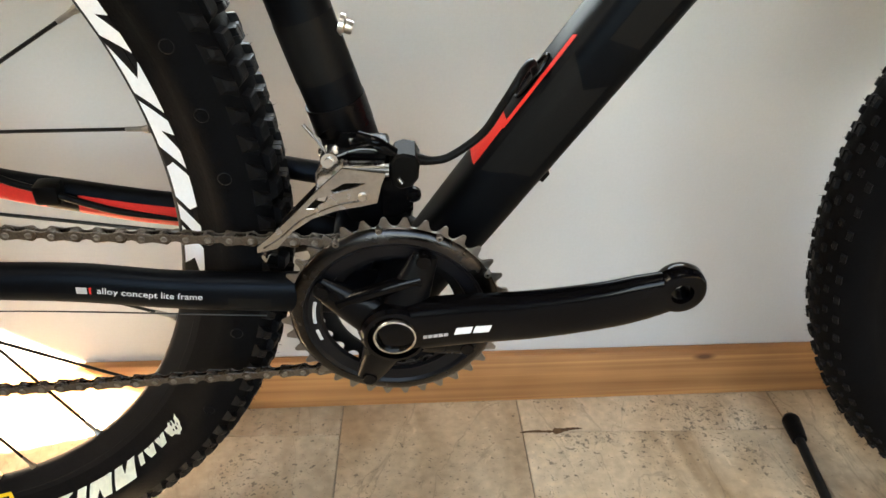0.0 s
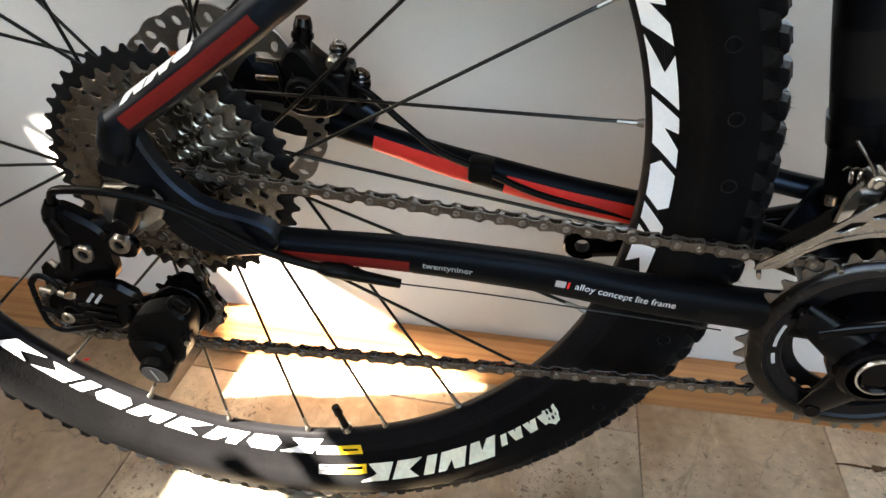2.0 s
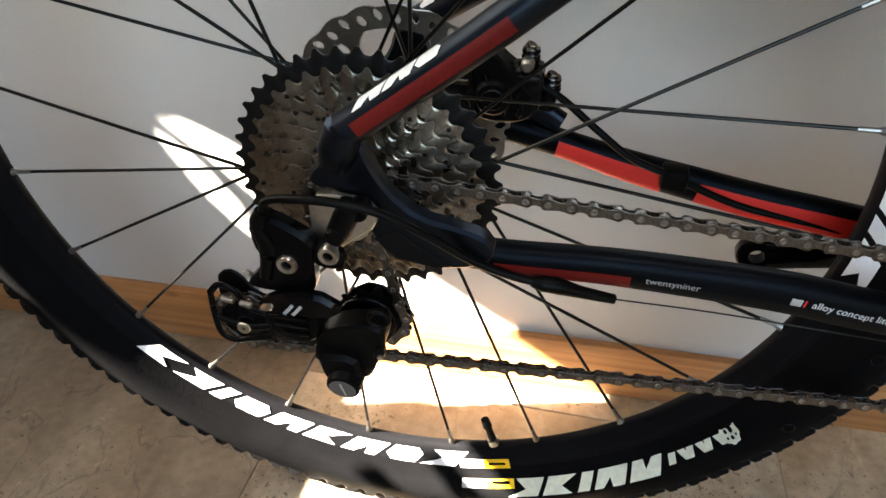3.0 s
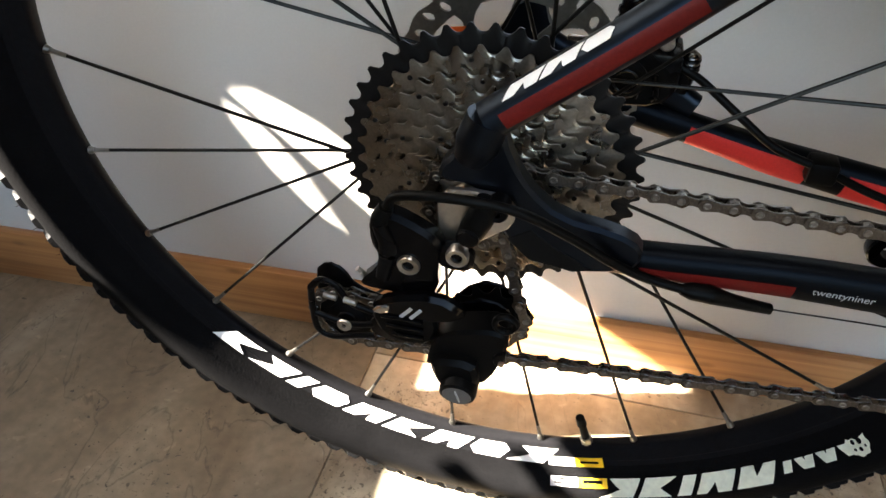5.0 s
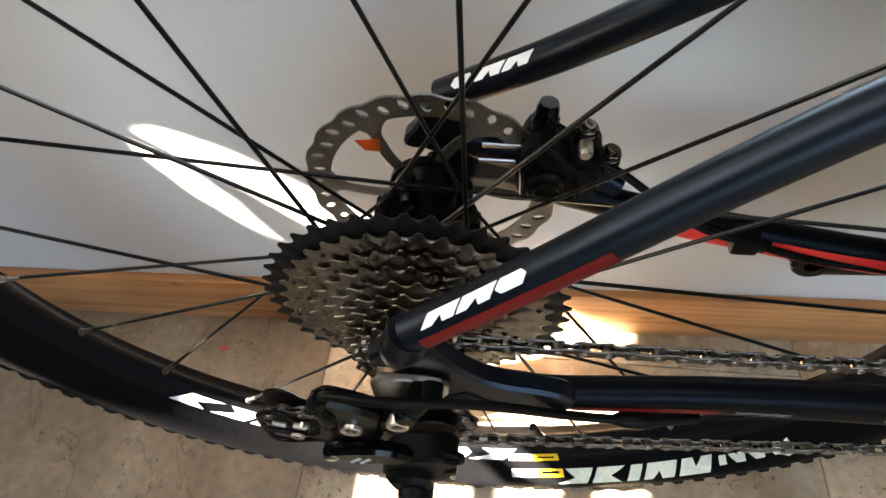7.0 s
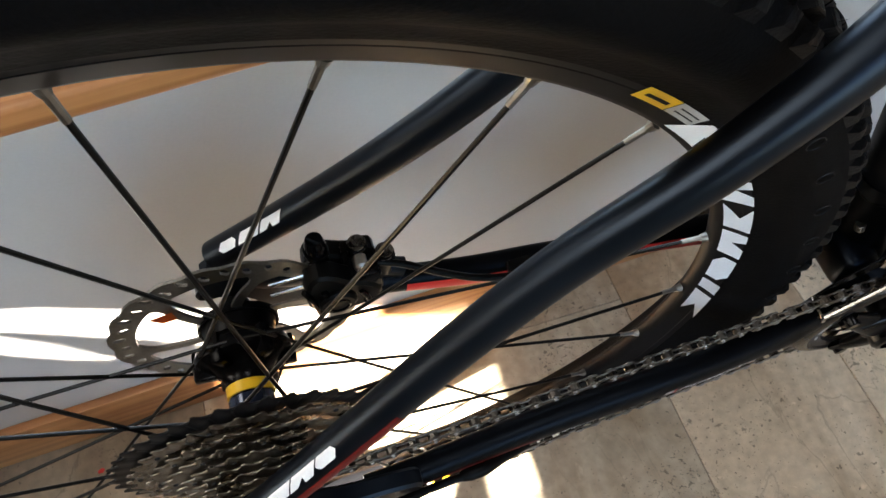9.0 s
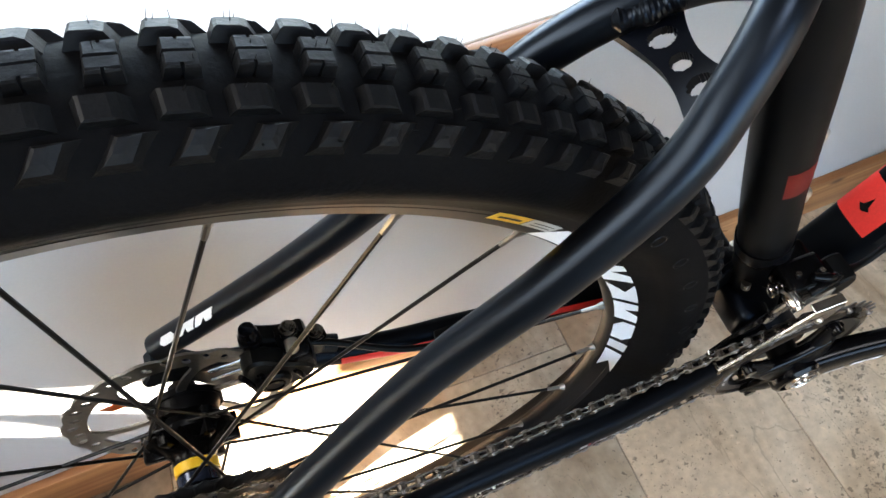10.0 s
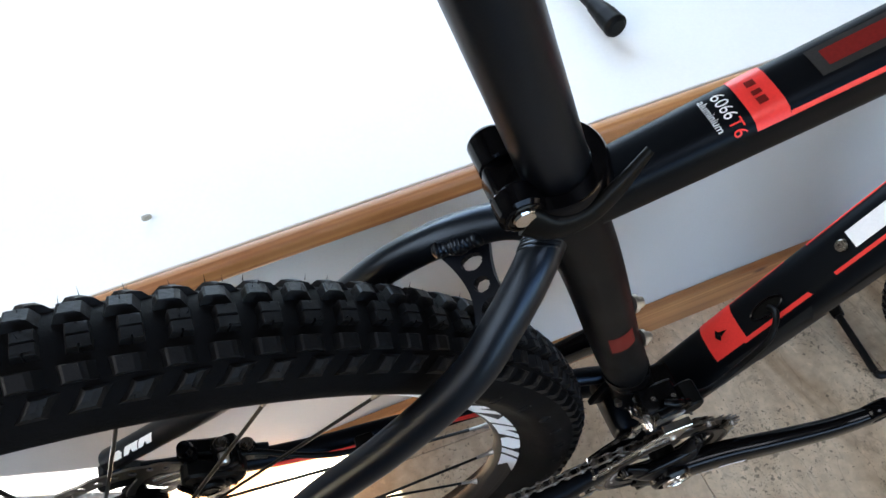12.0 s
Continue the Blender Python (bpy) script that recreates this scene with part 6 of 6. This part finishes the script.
def build_brake():
    radii = [0.0215, 0.0240, 0.0260] + [0.0260 + 0.0375 * k / 30 for k in range(1, 31)] + [0.0635 + 0.0165 * k / 26 for k in range(1, 27)]
    n = 720

    def keep(i, j):
        r, a = (radii[i] + radii[i + 1]) / 2, 360.0 * (j + 0.5) / n
        if r > 0.0635:
            # slanted oval vents, staggered in two rows, and a scalloped edge
            if r > 0.0782 + 0.0020 * math.cos(radians(a * 10)) ** 2:
                return False
            for c, r0 in ((0.0, 0.0730), (10.0, 0.0708)):
                d = radians(((a - c + 10) % 20) - 10) * r
                u, v = (r - r0) * 0.88 + d * 0.47, d * 0.88 - (r - r0) * 0.47
                if (u / 0.0039) ** 2 + (v / 0.0025) ** 2 < 1:
                    return False
            return True
        if r < 0.026:
            return True
        # six arms that flare into the band
        d = ((a - 125 + 9 * (r - 0.052) / 0.02 + 30) % 60) - 30
        return abs(radians(d) * r) < 0.0034 + 0.0065 * (max(0.0, r - 0.053) / 0.0105) ** 2

    ro = part("brake_rotor", polar_bm(radii, n, keep, 0.0565, 0.0583), ROTOR, bike, "pierced steel disc brake rotor")
    part("rotor_carrier", lathe_bm([(0.012, 0.0560), (0.0250, 0.0560), (0.0265, 0.0550), (0.0265, 0.0600), (0.012, 0.0610)], 40, closed=True), BLACK, ro)
    bm = bmesh.new()
    bm.faces.new([bm.verts.new(p) for p in ((-0.044, 0.0555, 0.042), (-0.0285, 0.0555, 0.0445), (-0.0285, 0.0555, 0.0335), (-0.038, 0.0555, 0.0335))])
    bmesh.ops.solidify(bm, geom=bm.faces[:], thickness=0.0006)
    part("tag", bm, ORANGE, ro, "small orange tag")
    cal = part("brake_caliper", plate_bm(soft_poly([(0.050, 0.030), (0.054, 0.052), (0.061, 0.062), (0.071, 0.059), (0.080, 0.046), (0.092, 0.038), (0.100, 0.024), (0.090, 0.012), (0.066, 0.010), (0.054, 0.016)], 1), 0.0400, 0.0545, 0.002), PLASTIC, bike, "black hydraulic disc brake caliper")
    part("outer_half", plate_bm(soft_poly([(0.052, 0.032), (0.056, 0.052), (0.064, 0.057), (0.076, 0.046), (0.090, 0.038), (0.097, 0.024), (0.086, 0.014), (0.064, 0.014)], 1), 0.0600, 0.0740, 0.002), PLASTIC, cal)
    part("bridge", box_bm(0.078, 0.100, 0.0420, 0.0720, 0.020, 0.046, 0.004, 2), BLACK, cal)
    part("piston_cap", lathe_bm([(0, -0.004), (0.0105, -0.004), (0.0125, -0.002), (0.0125, 0.002), (0, 0.002)], 30, (0.0690, 0.0395, 0.0300)), PLASTIC, cal)
    for k in range(4):
        part("caliper_rib", Tube([(0.052 + 0.011 * k, 0.0395, 0.052 - 0.006 * k), (0.055 + 0.011 * k, 0.0385, 0.040 - 0.006 * k), (0.056 + 0.010 * k, 0.0395, 0.018)], 0.0018, 0.0022).bm(10), BLACK, cal)
    part("piston_ring", lathe_bm([(0.0062, -0.0046), (0.0070, -0.0050), (0.0078, -0.0046), (0.0078, -0.0036), (0.0062, -0.0036)], 30, (0.0690, 0.0395, 0.0300), closed=True), BLACK, cal)
    for x, z in ((0.0905, 0.0530), (0.106, 0.034)):
        part("mount_bolt", moved(lathe_bm([(0, 0.001), (0.0018, 0.001), (0.0020, 0), (0.0036, 0), (0.0040, 0.001), (0.0040, 0.005), (0.0026, 0.0055), (0.0026, 0.018), (0, 0.018)], 18), Matrix.Translation((x, 0.060, z + 0.0075)) @ pose(0, 0, 0, -90, 0, 0) @ pose(0, 0, 0, 0, 0, 20)), STEEL, cal, "dull steel mounting bolt")
        part("mount_post", Tube([(x - 0.004, 0.060, z - 0.018), (x, 0.060, z - 0.002)], 0.0062, 0.0062).bm(18), BLACK, cal)
        for k in range(4):
            part("bolt_washer", moved(lathe_bm([(0.003, -0.0008), (0.0060 - 0.0005 * (k % 2), -0.0008), (0.0064 - 0.0005 * (k % 2), 0), (0.0060 - 0.0005 * (k % 2), 0.0008), (0.003, 0.0008)], 20, closed=True), Matrix.Translation((x - 0.0005, 0.060, z - 0.0012 + 0.0019 * k)) @ pose(0, 0, 0, -90, 0, 0)), STEEL if k % 2 else BLACK, cal)
    part("bleed_nipple", lathe_bm([(0, -0.005), (0.003, -0.005), (0.0045, -0.003), (0.0045, 0.004), (0, 0.004)], 16, (0.089, 0.050, 0.050)), ALU_SATIN, cal)
    for x, z in ((0.0310, 0.0425), (0.0290, 0.0290)):
        part("pad_fin", box_bm(x, x + 0.0230, 0.0538, 0.0554, z, z + 0.0040, 0.0006, 1), ALU, cal, "bright prong of a brake pad")
    part("hose_boss", Tube([(0.0640, 0.0560, 0.0450), (0.0655, 0.0580, 0.0600), (0.0665, 0.0595, 0.0700), (0.0670, 0.0600, 0.0755)], [0.0070, 0.0068, 0.0066, 0.0052], [0.0070, 0.0068, 0.0066, 0.0052]).bm(20), GLOSS, cal)
    part("boss_collar", Tube([(0.0657, 0.0583, 0.0620), (0.0660, 0.0588, 0.0650)], 0.0078, 0.0078).bm(20), BLACK, cal)
    part("mount_bracket", Tube([(0.015, 0.073, 0.030), (0.05, 0.069, 0.020), (0.09, 0.065, 0.014), (0.115, 0.062, 0.004)], [0.011, 0.009, 0.010, 0.008], 0.006, 2.6).bm(20), FRAME, cal)
    part("caliper_hose", Tube([(0.098, 0.056, 0.034), (0.115, 0.053, 0.026), (0.140, 0.046, 0.010), (0.165, 0.0420, -0.006), (0.196, 0.0400, -0.0160), (0.240, 0.042, -0.0330), (0.300, 0.042, -0.0420), (0.37, 0.036, -0.052)], 0.0026, 0.0026).bm(12), PLASTIC, bike, "black brake hose along the far chain stay")
    part("hose_clip", box_bm(0.186, 0.204, 0.0360, 0.0520, -0.0260, -0.0100, 0.003), PLASTIC, bike)


build_brake()


# ---- floor ----
def build_floor():
    base = part("floor", box_bm(-0.90, 3.1, -2.6, 0.35, -0.08, -0.0022), GROUT, smooth=False)
    tagged(base, "beige travertine tile floor with fine joints", "floor", kind="structure")
    J = 0.5175
    edges = sorted([0.377 + J * k for k in range(-2, 6)] + [0.583])
    made = {}
    for x0, x1 in zip([-0.85] + edges, edges + [3.05]):
        if x1 - x0 < 0.02 or x0 >= 3.05:
            continue
        x1 = min(x1, 3.05)
        # stone by column; left shade and right light are in its tone
        stone = TRAV_BROWN_SHADED if x1 < -0.1 else TRAV_GREY if x1 < 0.38 else TRAV_TAN_LIT if x1 < 0.6 or x0 > 0.85 else TRAV_PALE_LIT
        ys = [0.350, 0.168 if stone in (TRAV_GREY, TRAV_PALE_LIT) else -0.52]
        while ys[-1] > -2.6:
            ys.append(ys[-1] - 1.03)
        ys[-1] = -2.55
        for ya, yb in zip(ys, ys[1:]):
            w, h = round(x1 - x0 - 0.0011, 4), round(ya - yb - 0.0011, 4)
            m = Matrix.Translation(((x0 + x1) / 2, (ya + yb) / 2, 0))
            key = (w, h, stone.name)
            if key not in made:
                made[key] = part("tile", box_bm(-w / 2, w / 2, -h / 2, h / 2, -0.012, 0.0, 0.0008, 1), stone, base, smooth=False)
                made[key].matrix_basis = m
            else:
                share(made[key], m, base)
    # a worn brown gouge in one tile, with crumbled edges
    rng = random.Random(11)
    bm = bmesh.new()
    lo, hi = [], []
    for k in range(30):
        u = k / 29
        x, y = 0.580 + 0.072 * u, 0.1665 + 0.005 * u + 0.0012 * math.sin(9 * u)
        half = (0.0006 + 0.0022 * max(0.0, math.sin(math.pi * u)) ** 0.6 * (1.5 if 0.55 < u < 0.95 else 0.55)) * rng.uniform(0.6, 1.3)
        lo.append(bm.verts.new((x, y - half, 0.0004)))
        hi.append(bm.verts.new((x, y + half, 0.0004)))
    for k in range(29):
        bm.faces.new((lo[k], lo[k + 1], hi[k + 1], hi[k]))
    part("gouge", bm, GOUGE, base, "worn brown gouge in the stone", smooth=False)


build_floor()
